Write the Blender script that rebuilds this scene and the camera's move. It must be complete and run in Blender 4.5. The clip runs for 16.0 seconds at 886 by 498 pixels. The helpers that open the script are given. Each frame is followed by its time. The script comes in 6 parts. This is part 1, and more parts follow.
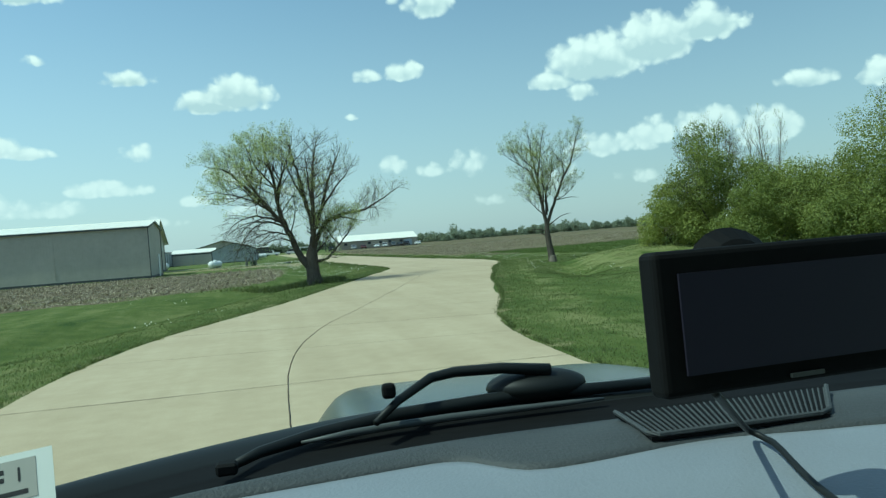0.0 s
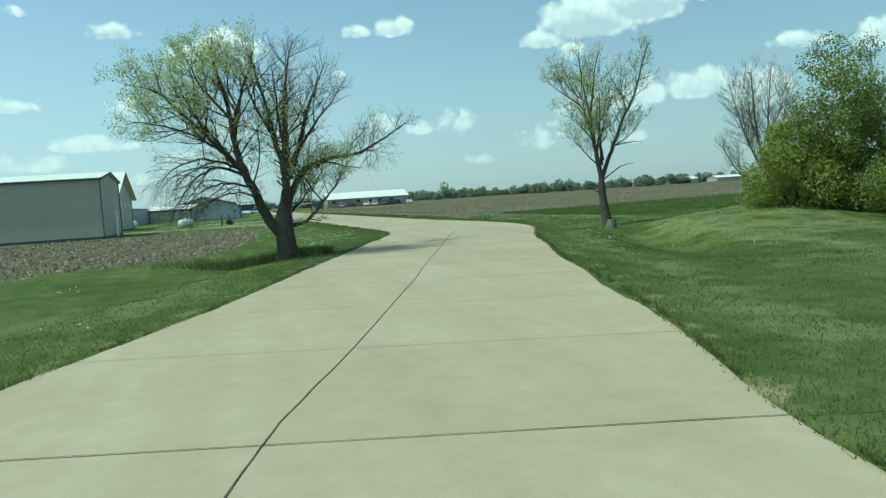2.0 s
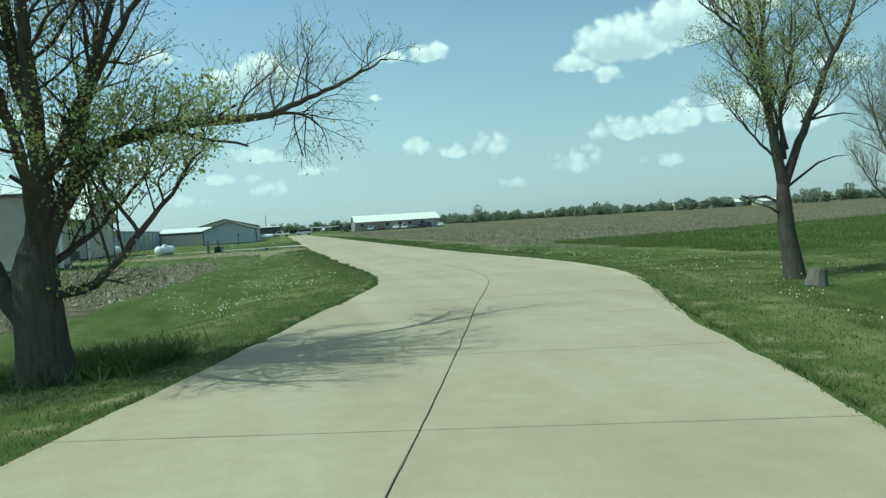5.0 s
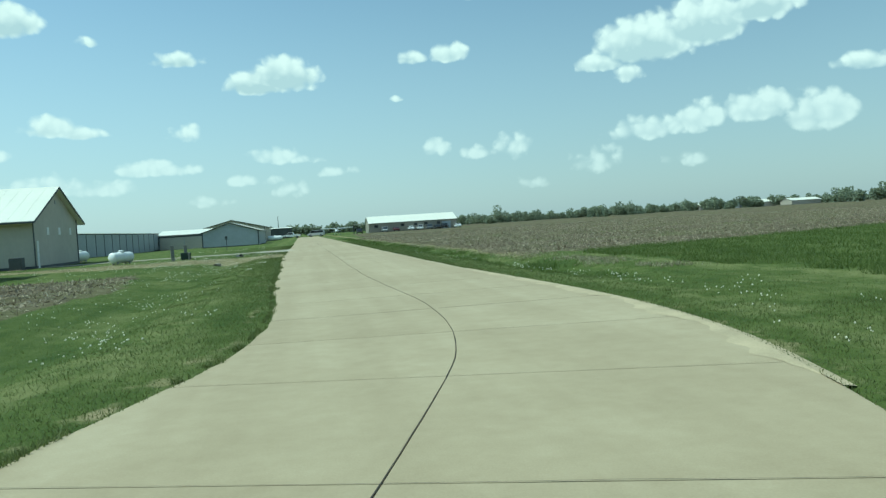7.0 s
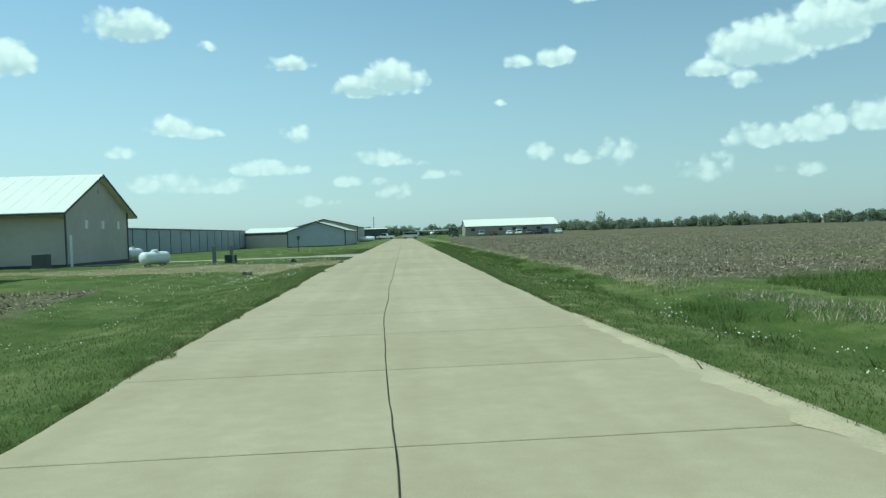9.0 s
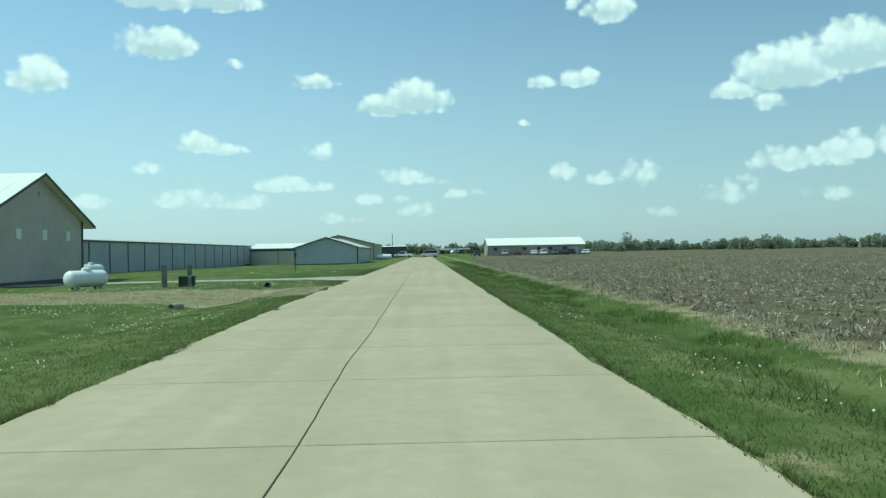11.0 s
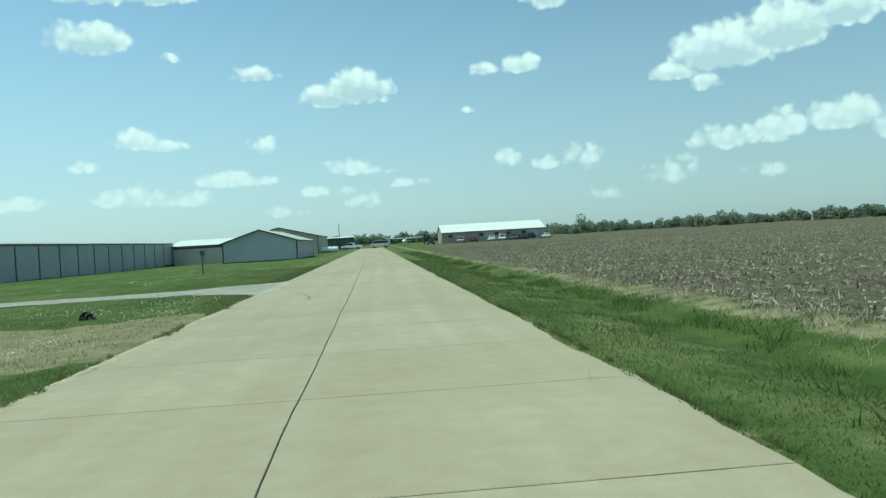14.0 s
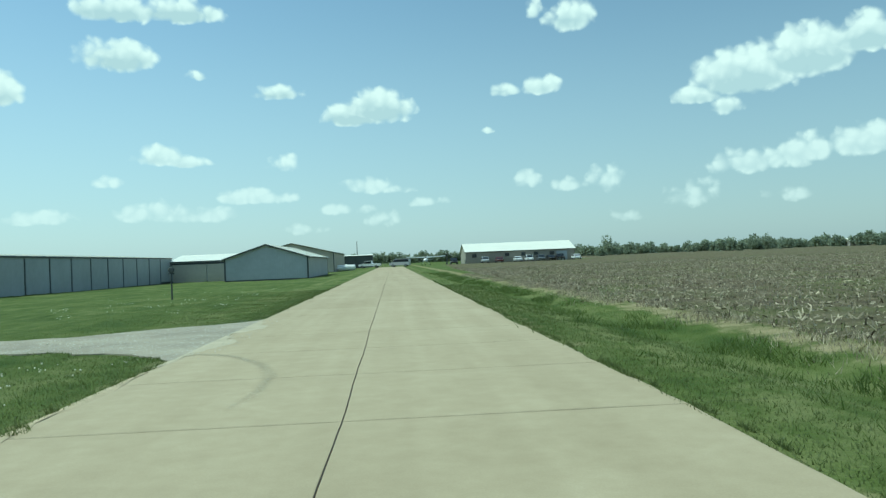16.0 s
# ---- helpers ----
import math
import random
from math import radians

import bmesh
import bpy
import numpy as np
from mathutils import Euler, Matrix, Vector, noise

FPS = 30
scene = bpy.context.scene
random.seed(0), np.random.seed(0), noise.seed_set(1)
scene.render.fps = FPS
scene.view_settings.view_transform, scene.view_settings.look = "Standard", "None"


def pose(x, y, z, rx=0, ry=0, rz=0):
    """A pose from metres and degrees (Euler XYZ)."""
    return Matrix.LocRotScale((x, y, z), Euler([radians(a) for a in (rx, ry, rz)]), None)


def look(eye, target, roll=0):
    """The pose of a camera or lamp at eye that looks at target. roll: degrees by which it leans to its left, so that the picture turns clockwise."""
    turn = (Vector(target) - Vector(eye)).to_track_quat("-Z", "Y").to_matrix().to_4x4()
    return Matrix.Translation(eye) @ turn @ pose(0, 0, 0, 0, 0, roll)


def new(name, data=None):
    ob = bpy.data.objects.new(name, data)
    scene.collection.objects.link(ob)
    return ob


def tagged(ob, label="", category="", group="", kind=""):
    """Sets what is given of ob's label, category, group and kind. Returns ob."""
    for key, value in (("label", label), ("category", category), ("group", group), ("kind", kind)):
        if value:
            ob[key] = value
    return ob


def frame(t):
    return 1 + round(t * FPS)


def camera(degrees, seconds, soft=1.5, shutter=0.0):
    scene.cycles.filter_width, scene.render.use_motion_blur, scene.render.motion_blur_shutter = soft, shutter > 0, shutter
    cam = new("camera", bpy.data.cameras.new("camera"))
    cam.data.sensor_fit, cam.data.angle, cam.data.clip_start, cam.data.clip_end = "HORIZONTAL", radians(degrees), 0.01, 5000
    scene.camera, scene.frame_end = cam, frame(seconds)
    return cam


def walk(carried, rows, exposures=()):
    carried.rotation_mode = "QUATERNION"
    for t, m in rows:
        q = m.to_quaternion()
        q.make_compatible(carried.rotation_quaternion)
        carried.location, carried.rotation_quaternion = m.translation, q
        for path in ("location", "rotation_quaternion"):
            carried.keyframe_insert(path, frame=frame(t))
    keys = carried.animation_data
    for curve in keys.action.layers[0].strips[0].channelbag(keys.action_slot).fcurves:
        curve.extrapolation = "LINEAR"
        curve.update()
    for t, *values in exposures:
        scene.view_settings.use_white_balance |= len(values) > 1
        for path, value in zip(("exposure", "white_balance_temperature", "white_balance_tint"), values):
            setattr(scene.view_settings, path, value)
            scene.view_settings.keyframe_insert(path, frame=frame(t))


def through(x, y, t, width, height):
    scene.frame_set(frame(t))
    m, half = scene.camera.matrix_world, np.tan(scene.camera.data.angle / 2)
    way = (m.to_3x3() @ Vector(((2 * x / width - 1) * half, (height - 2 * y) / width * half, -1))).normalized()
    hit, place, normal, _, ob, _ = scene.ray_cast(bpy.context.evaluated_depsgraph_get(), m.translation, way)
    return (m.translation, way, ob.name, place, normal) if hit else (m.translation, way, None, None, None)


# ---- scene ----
cam = camera(58.97, 16.0, soft=1.35)
PATH = [
    (0.0, pose(-9.850, -117.945, 1.44, 89.261, 4.318, -13.366)),
    (0.5, pose(-9.709, -115.354, 1.44, 88.356, 4.428, -11.143)),
    (1.0, pose(-9.503, -112.852, 1.44, 87.312, 3.770, -11.830)),
    (1.5, pose(-9.164, -110.483, 1.44, 86.381, 3.682, -12.617)),
    (2.0, pose(-8.728, -108.133, 1.44, 86.205, 3.720, -14.176)),
    (2.5, pose(-8.240, -105.777, 1.44, 86.728, 3.414, -14.221)),
    (3.0, pose(-7.727, -103.417, 1.44, 88.228, 2.976, -13.122)),
    (3.5, pose(-7.175, -101.143, 1.44, 86.943, 2.777, -13.038)),
    (4.0, pose(-6.541, -98.844, 1.44, 87.227, 3.473, -13.594)),
    (4.2, pose(-6.247, -97.903, 1.44, 87.723, 3.640, -13.139)),
    (4.5, pose(-5.798, -96.488, 1.44, 88.041, 3.680, -12.550)),
    (5.0, pose(-5.024, -94.117, 1.44, 88.040, 3.501, -11.720)),
    (5.5, pose(-4.221, -91.722, 1.44, 87.808, 3.250, -11.042)),
    (6.0, pose(-3.405, -89.301, 1.44, 87.647, 3.103, -10.516)),
    (6.3, pose(-2.914, -87.838, 1.44, 87.774, 3.182, -10.289)),
    (6.5, pose(-2.588, -86.859, 1.44, 88.080, 3.390, -10.198)),
    (7.0, pose(-1.802, -84.386, 1.44, 88.175, 3.583, -10.213)),
    (7.5, pose(-1.113, -81.757, 1.44, 86.384, 2.262, -9.835)),
    (8.0, pose(-0.490, -78.989, 1.44, 88.825, 2.531, -7.075)),
    (8.2, pose(-0.276, -77.868, 1.44, 89.078, 2.499, -5.941)),
    (8.5, pose(0.020, -76.176, 1.44, 89.118, 2.330, -4.578)),
    (9.0, pose(0.416, -73.321, 1.44, 88.808, 1.902, -2.880)),
    (9.5, pose(0.685, -70.433, 1.44, 88.445, 1.429, -1.773)),
    (10.0, pose(0.852, -67.531, 1.44, 88.351, 1.011, -1.275)),
    (10.3, pose(0.922, -65.794, 1.44, 88.649, 0.853, -1.351)),
    (10.5, pose(0.962, -64.638, 1.44, 89.161, 0.834, -1.655)),
    (11.0, pose(1.009, -61.757, 1.44, 90.213, 0.991, -1.333)),
    (11.5, pose(0.998, -58.866, 1.44, 90.914, 0.974, -0.591)),
    (12.0, pose(0.935, -56.025, 1.44, 89.595, 0.953, -1.250)),
    (12.5, pose(0.878, -53.250, 1.44, 90.674, 1.430, -2.099)),
    (13.0, pose(0.836, -50.560, 1.44, 91.076, 1.923, -2.563)),
    (13.5, pose(0.795, -47.832, 1.44, 89.772, 2.649, -4.106)),
    (14.0, pose(0.768, -44.998, 1.44, 89.246, 3.304, -5.066)),
    (14.5, pose(0.644, -42.037, 1.44, 89.892, 2.838, -4.725)),
    (15.0, pose(0.601, -38.916, 1.44, 90.680, 2.740, -4.399)),
    (15.5, pose(0.530, -35.747, 1.44, 91.038, 2.500, -4.073)),
    (16.0, pose(0.524, -32.540, 1.44, 90.755, 2.295, -3.712)),
]
EXPOSURES = [(0.0, 0.0, 5420, -24), (16.0, 0.0, 5420, -24)]

walk(cam, PATH, EXPOSURES)

# ---- sky and sun ----
SUN_AZ, SUN_EL = -95.0, 58.0          # degrees clockwise from the road's heading, and above the ground
W = bpy.data.worlds.new("sky")
scene.world = W
W.use_nodes = True


def world_nodes():
    nt = W.node_tree
    nt.nodes.clear()
    N, L = nt.nodes.new, nt.links.new

    def math_node(op, a, b=None, c=None, clamp=False):
        n = N("ShaderNodeMath")
        n.operation, n.use_clamp = op, clamp
        for i, v in enumerate((a, b, c)):
            if v is None:
                continue
            if isinstance(v, (int, float)):
                n.inputs[i].default_value = v
            else:
                L(v, n.inputs[i])
        return n.outputs[0]

    sky = N("ShaderNodeTexSky")
    sky.sky_type, sky.sun_disc = "NISHITA", False
    sky.sun_elevation, sky.sun_rotation = radians(SUN_EL), radians(SUN_AZ)
    sky.air_density, sky.dust_density, sky.ozone_density = 1.0, 1.0, 1.0
    co = N("ShaderNodeTexCoord").outputs["Generated"]
    sep = N("ShaderNodeSeparateXYZ")
    L(co, sep.inputs[0])
    az = math_node("MULTIPLY", math_node("ARCTAN2", sep.outputs[0], sep.outputs[1]), 57.2958)
    el = math_node("MULTIPLY", math_node("ARCSINE", sep.outputs[2]), 57.2958)
    # billows: noise in degrees of azimuth and elevation
    flat = N("ShaderNodeCombineXYZ")
    L(az, flat.inputs[0])
    L(el, flat.inputs[1])
    wob = N("ShaderNodeTexNoise")
    wob.inputs["Scale"].default_value, wob.inputs["Detail"].default_value = 0.9, 3.0
    L(flat.outputs[0], wob.inputs["Vector"])
    swirl = N("ShaderNodeVectorMath")
    swirl.operation = "MULTIPLY_ADD"
    swirl.inputs[1].default_value = (1.1, 1.1, 0)
    L(wob.outputs["Color"], swirl.inputs[0])
    L(flat.outputs[0], swirl.inputs[2])
    puffs = []
    for scale in (0.55, 1.35):
        n = N("ShaderNodeTexVoronoi")
        n.feature, n.voronoi_dimensions = "SMOOTH_F1", "2D"
        n.inputs["Scale"].default_value, n.inputs["Smoothness"].default_value = scale, 0.45
        L(swirl.outputs[0], n.inputs["Vector"])
        puffs.append(math_node("SUBTRACT", 0.40, n.outputs["Distance"]))
    fray = math_node("MULTIPLY", math_node("SUBTRACT", wob.outputs["Fac"], 0.5), 0.7)
    bumpy = math_node("ADD", math_node("ADD", math_node("MULTIPLY", puffs[0], 0.75), math_node("MULTIPLY", puffs[1], 0.40)), fray)
    body, shade = None, None
    for a, e, w, hgt, strength in CLOUDS:
        dx = math_node("DIVIDE", math_node("SUBTRACT", az, a), w)
        dy = math_node("DIVIDE", math_node("SUBTRACT", el, e), hgt)
        low = math_node("MULTIPLY", math_node("MINIMUM", dy, 0.0), 0.75)          # flatter below
        dy2 = math_node("ADD", dy, low)
        m = math_node("SUBTRACT", 1.0, math_node("ADD", math_node("MULTIPLY", dx, dx), math_node("MULTIPLY", dy2, dy2)))
        g = math_node("MULTIPLY", math_node("MAXIMUM", m, 0.0), math_node("SUBTRACT", 0.55, dy))      # towards the base
        m = math_node("MULTIPLY", m, strength)
        body = m if body is None else math_node("SMOOTH_MAX", body, m, 0.1)
        g = math_node("MULTIPLY", g, min(1.0, w / 3.0) * max(0.15, min(1.0, (e - 3.5) / 7)))
        shade = g if shade is None else math_node("MAXIMUM", shade, g)
    dens = math_node("ADD", body, bumpy)
    cover = N("ShaderNodeMapRange")
    cover.interpolation_type = "SMOOTHSTEP"
    cover.inputs["From Min"].default_value, cover.inputs["From Max"].default_value = -0.06, 0.52
    L(dens, cover.inputs["Value"])
    grey = math_node("MULTIPLY", math_node("ADD", shade, math_node("MULTIPLY", puffs[1], -0.3)), 2.1, None, True)
    tone = N("ShaderNodeMixRGB")
    tone.inputs[1].default_value, tone.inputs[2].default_value = (1, 1, 0.97, 1), (0.64, 0.71, 0.75, 1)
    L(grey, tone.inputs[0])
    lit = N("ShaderNodeVectorMath")
    lit.operation = "SCALE"
    lit.inputs["Scale"].default_value = CLOUD_LIGHT
    L(tone.outputs[0], lit.inputs[0])
    # thin veil towards the horizon
    haze = N("ShaderNodeMapRange")
    haze.interpolation_type = "SMOOTHSTEP"
    haze.inputs["From Min"].default_value, haze.inputs["From Max"].default_value = 22.0, 0.0
    haze.inputs["To Min"].default_value, haze.inputs["To Max"].default_value = 0.16, 0.66
    L(el, haze.inputs["Value"])
    veil = N("ShaderNodeMixRGB")
    veil.inputs[2].default_value = (*[c * CLOUD_LIGHT * 0.78 for c in (0.88, 0.97, 1.05)], 1)
    L(haze.outputs[0], veil.inputs[0])
    L(sky.outputs[0], veil.inputs[1])
    # haze scatters less light away from the sun
    toward = math_node("ADD", math_node("MULTIPLY", sep.outputs[0], math.sin(radians(SUN_AZ))), math_node("MULTIPLY", sep.outputs[1], math.cos(radians(SUN_AZ))))
    fall = N("ShaderNodeMapRange")
    fall.interpolation_type = "SMOOTHSTEP"
    fall.inputs["From Min"].default_value, fall.inputs["From Max"].default_value = -0.75, 0.35
    fall.inputs["To Min"].default_value, fall.inputs["To Max"].default_value = 0.78, 1.0
    L(toward, fall.inputs["Value"])
    air = N("ShaderNodeVectorMath")
    air.operation = "SCALE"
    L(veil.outputs[0], air.inputs[0])
    L(fall.outputs[0], air.inputs["Scale"])
    # low clouds pale into the haze
    dim = N("ShaderNodeMapRange")
    dim.inputs["From Min"].default_value, dim.inputs["From Max"].default_value = 1.0, 9.0
    dim.inputs["To Min"].default_value, dim.inputs["To Max"].default_value = 0.42, 1.0
    L(el, dim.inputs["Value"])
    mix = N("ShaderNodeMixRGB")
    L(math_node("MULTIPLY", cover.outputs[0], dim.outputs[0]), mix.inputs[0])
    L(air.outputs[0], mix.inputs[1])
    L(lit.outputs[0], mix.inputs[2])
    bg = N("ShaderNodeBackground")
    bg.inputs["Strength"].default_value = SKY
    L(mix.outputs[0], bg.inputs["Color"])
    L(bg.outputs[0], N("ShaderNodeOutputWorld").inputs["Surface"])


SKY, CLOUD_LIGHT = 0.14, 6.7
# each cloud: azimuth from and to, elevation of its base and top (degrees), greatest density
CLOUD_BOXES = [(-5.0, 0.2, 9.8, 11.5, 0.9), (-3.0, 1.9, 9.9, 12.7, 1.0), (7.7, 9.8, 11.5, 12.5, 0.6), (10.0, 12.8, 11.5, 12.9, 0.7), (-9.7, -6.0, 11.7, 12.8, 0.6), (-20.8, -16.0, 13.2, 15.6, 0.9),
               (-27.5, -24.0, 10.5, 13.0, 0.9), (-17.6, -14.0, 7.1, 8.6, 0.7), (-15.5, -12.6, 7.0, 7.9, 0.6), (-8.7, -6.4, 6.6, 7.9, 0.45), (-12.2, -7.0, 4.4, 5.6, 0.65), (-3.2, 0.3, 4.9, 6.3, 0.6), (-1.0, 1.5, 4.9, 5.6, 0.4),
               (9.0, 11.1, 4.9, 6.2, 0.55), (11.5, 14.5, 4.5, 5.5, 0.55), (14.3, 17.0, 4.5, 6.1, 0.3), (22.6, 28.2, 5.0, 6.9, 0.75), (27.0, 30.2, 5.2, 7.5, 0.75), (30.4, 35.0, 5.5, 7.8, 0.8), (34.0, 38.6, 4.6, 7.2, 0.8),
               (-21.2, -16.0, 16.4, 18.3, 0.8), (-17.0, -11.7, 16.6, 18.5, 0.8), (11.8, 15.5, 15.7, 17.8, 0.7), (10.4, 11.6, 16.8, 18.2, 0.4), (-26.0, -21.0, 3.2, 4.2, 0.5), (-18.8, -14.8, 3.3, 5.0, 0.55), (-15.2, -11.0, 3.2, 4.4, 0.5),
               (-4.8, -1.4, 3.5, 4.4, 0.4), (-1.6, 0.7, 2.5, 3.6, 0.35), (1.3, 4.4, 3.9, 4.6, 0.4), (20.0, 23.0, 3.0, 4.9, 0.35), (26.5, 29.0, 3.0, 4.1, 0.45), (-20.1, -18.5, 5.6, 6.4, 0.4), (37.2, 40.8, 8.1, 9.3, 0.55),
               (41.8, 45.5, 7.5, 9.4, 0.7), (6.9, 7.8, 9.0, 9.5, 0.35), (20.6, 24.0, 9.9, 11.3, 0.9), (22.0, 28.4, 10.0, 13.6, 1.1), (26.6, 32.0, 10.9, 14.4, 1.1), (30.5, 35.2, 12.0, 14.6, 0.9), (22.9, 25.4, 9.1, 10.7, 0.7),
               (-14.0, -12.6, 13.0, 13.6, 0.3), (-40.0, -32.0, 6.0, 9.0, 0.8), (48.0, 56.0, 10.0, 13.0, 0.8), (-52.0, -44.0, 12.0, 15.0, 0.8), (-8.0, -4.6, 2.2, 3.0, 0.3), (15.5, 18.0, 2.2, 3.0, 0.3)]
CLOUDS = [((a + b) / 2, e0 + 0.38 * (e1 - e0), 0.56 * (b - a), 0.66 * (e1 - e0), s) for a, b, e0, e1, s in CLOUD_BOXES]
world_nodes()
sun = new("sun", bpy.data.lights.new("sun", "SUN"))
sun.data.energy, sun.data.angle, sun.data.color = 3.6, radians(0.53), (1.0, 0.95, 0.86)
_a, _e = radians(SUN_AZ), radians(SUN_EL)
sun.matrix_world = look((0, 0, 60), Vector((0, 0, 60)) - Vector((math.sin(_a) * math.cos(_e), math.cos(_a) * math.cos(_e), math.sin(_e))))


# ---- materials ----
def material(name, colour, rough=0.8, metal=0.0, spec=0.4):
    m = bpy.data.materials.new(name)
    m.use_nodes = True
    b = m.node_tree.nodes["Principled BSDF"]
    b.inputs["Base Color"].default_value = (*colour, 1)
    b.inputs["Roughness"].default_value, b.inputs["Metallic"].default_value = rough, metal
    b.inputs["Specular IOR Level"].default_value = spec
    return m, m.node_tree, b


def noise_node(nt, scale, detail=4.0, rough=0.55, vector=None):
    n = nt.nodes.new("ShaderNodeTexNoise")
    n.inputs["Scale"].default_value, n.inputs["Detail"].default_value, n.inputs["Roughness"].default_value = scale, detail, rough
    nt.links.new(vector or position(nt), n.inputs["Vector"])
    return n.outputs["Fac"]


def position(nt):
    for n in nt.nodes:
        if n.type == "NEW_GEOMETRY":
            return n.outputs["Position"]
    return nt.nodes.new("ShaderNodeNewGeometry").outputs["Position"]


def local(nt):
    return nt.nodes.new("ShaderNodeTexCoord").outputs["Object"]


def ramp(nt, fac, stops):
    r = nt.nodes.new("ShaderNodeValToRGB")
    els = r.color_ramp.elements
    while len(els) < len(stops):
        els.new(0.5)
    for el, (p, c) in zip(els, stops):
        el.position, el.color = p, (*c, 1) if len(c) == 3 else c
    nt.links.new(fac, r.inputs[0])
    return r.outputs[0]


def mixed(nt, fac, a, b, blend="MIX"):
    n = nt.nodes.new("ShaderNodeMixRGB")
    n.blend_type = blend
    for i, v in ((0, fac), (1, a), (2, b)):
        if isinstance(v, float):
            n.inputs[i].default_value = v
        elif isinstance(v, tuple):
            n.inputs[i].default_value = (*v, 1)
        else:
            nt.links.new(v, n.inputs[i])
    return n.outputs[0]


def calc(nt, op, a, b=0.0):
    n = nt.nodes.new("ShaderNodeMath")
    n.operation = op
    for i, v in enumerate((a, b)):
        if isinstance(v, (int, float)):
            n.inputs[i].default_value = v
        else:
            nt.links.new(v, n.inputs[i])
    return n.outputs[0]


def bump(nt, b, height, strength=0.3, distance=0.02):
    n = nt.nodes.new("ShaderNodeBump")
    n.inputs["Strength"].default_value, n.inputs["Distance"].default_value = strength, distance
    nt.links.new(height, n.inputs["Height"])
    nt.links.new(n.outputs[0], b.inputs["Normal"])


def varied(name, colour, rough=0.8, metal=0.0, spec=0.4, spread=0.18, scales=(0.7, 14.0), relief=0.15, dist=0.01, objects=0.0):
    """A plain paint or stuff with blotches at two scales and a fine relief."""
    m, nt, b = material(name, colour, rough, metal, spec)
    big, fine = noise_node(nt, scales[0]), noise_node(nt, scales[1], 3.0)
    both = calc(nt, "ADD", calc(nt, "MULTIPLY", big, 0.6), calc(nt, "MULTIPLY", fine, 0.4))
    if objects:
        rnd = nt.nodes.new("ShaderNodeObjectInfo").outputs["Random"]
        both = calc(nt, "ADD", both, calc(nt, "MULTIPLY", calc(nt, "SUBTRACT", rnd, 0.5), objects))
    lo, hi = tuple(max(0, c * (1 - spread)) for c in colour), tuple(min(1, c * (1 + spread)) for c in colour)
    nt.links.new(ramp(nt, both, [(0.25, lo), (0.75, hi)]), b.inputs["Base Color"])
    if relief:
        bump(nt, b, fine, relief, dist)
    return m


def ground_material():
    m, nt, b = material("turf_and_soil", (0.08, 0.13, 0.03), 0.95, 0, 0.15)
    att = nt.nodes.new("ShaderNodeAttribute")
    att.attribute_name = "zone"
    sep = nt.nodes.new("ShaderNodeSeparateColor")
    nt.links.new(att.outputs["Color"], sep.inputs[0])
    n1, n2, n3, n4 = noise_node(nt, 0.22), noise_node(nt, 1.6, 5), noise_node(nt, 22.0, 4, 0.7), noise_node(nt, 6.0, 6, 0.7)
    mp = nt.nodes.new("ShaderNodeMapping")
    mp.inputs["Scale"].default_value = (1.7, 0.16, 1)
    nt.links.new(position(nt), mp.inputs["Vector"])
    swath = noise_node(nt, 1.0, 4, 0.6, mp.outputs[0])
    tone = calc(nt, "ADD", calc(nt, "ADD", calc(nt, "MULTIPLY", n1, 0.32), calc(nt, "MULTIPLY", swath, 0.28)), calc(nt, "ADD", calc(nt, "MULTIPLY", n2, 0.25), calc(nt, "MULTIPLY", n3, 0.15)))
    grass = ramp(nt, calc(nt, "ADD", tone, calc(nt, "MULTIPLY", sep.outputs[2], calc(nt, "MULTIPLY", calc(nt, "SUBTRACT", n2, 0.12), 0.34))), [(0.38, (0.042, 0.072, 0.012)), (0.50, (0.096, 0.124, 0.029)), (0.63, (0.19, 0.20, 0.074))])
    weedy = noise_node(nt, 0.16, 5, 0.65)
    soil = ramp(nt, calc(nt, "ADD", calc(nt, "MULTIPLY", n4, 0.55), calc(nt, "MULTIPLY", n2, 0.45)),
                [(0.36, (0.055, 0.042, 0.025)), (0.52, (0.135, 0.108, 0.066)), (0.68, (0.29, 0.245, 0.16))])
    soil = mixed(nt, ramp(nt, weedy, [(0.46, (0.0, 0.0, 0.0)), (0.66, (0.55, 0.55, 0.55))]), soil, (0.13, 0.15, 0.045))
    dry = ramp(nt, calc(nt, "ADD", calc(nt, "MULTIPLY", n2, 0.5), calc(nt, "MULTIPLY", n3, 0.5)), [(0.35, (0.16, 0.15, 0.06)), (0.65, (0.36, 0.30, 0.17))])
    ragged = calc(nt, "MULTIPLY", calc(nt, "SUBTRACT", n2, 0.5), 0.9)

    def edge(chan):
        v = calc(nt, "ADD", sep.outputs[chan], ragged)
        r = nt.nodes.new("ShaderNodeMapRange")
        r.inputs["From Min"].default_value, r.inputs["From Max"].default_value = 0.4, 0.6
        nt.links.new(v, r.inputs["Value"])
        return r.outputs[0]
    c = mixed(nt, edge(0), grass, soil)
    c = mixed(nt, edge(1), c, dry)
    nt.links.new(c, b.inputs["Base Color"])
    bump(nt, b, calc(nt, "ADD", n3, n4), 0.7, 0.06)
    return m


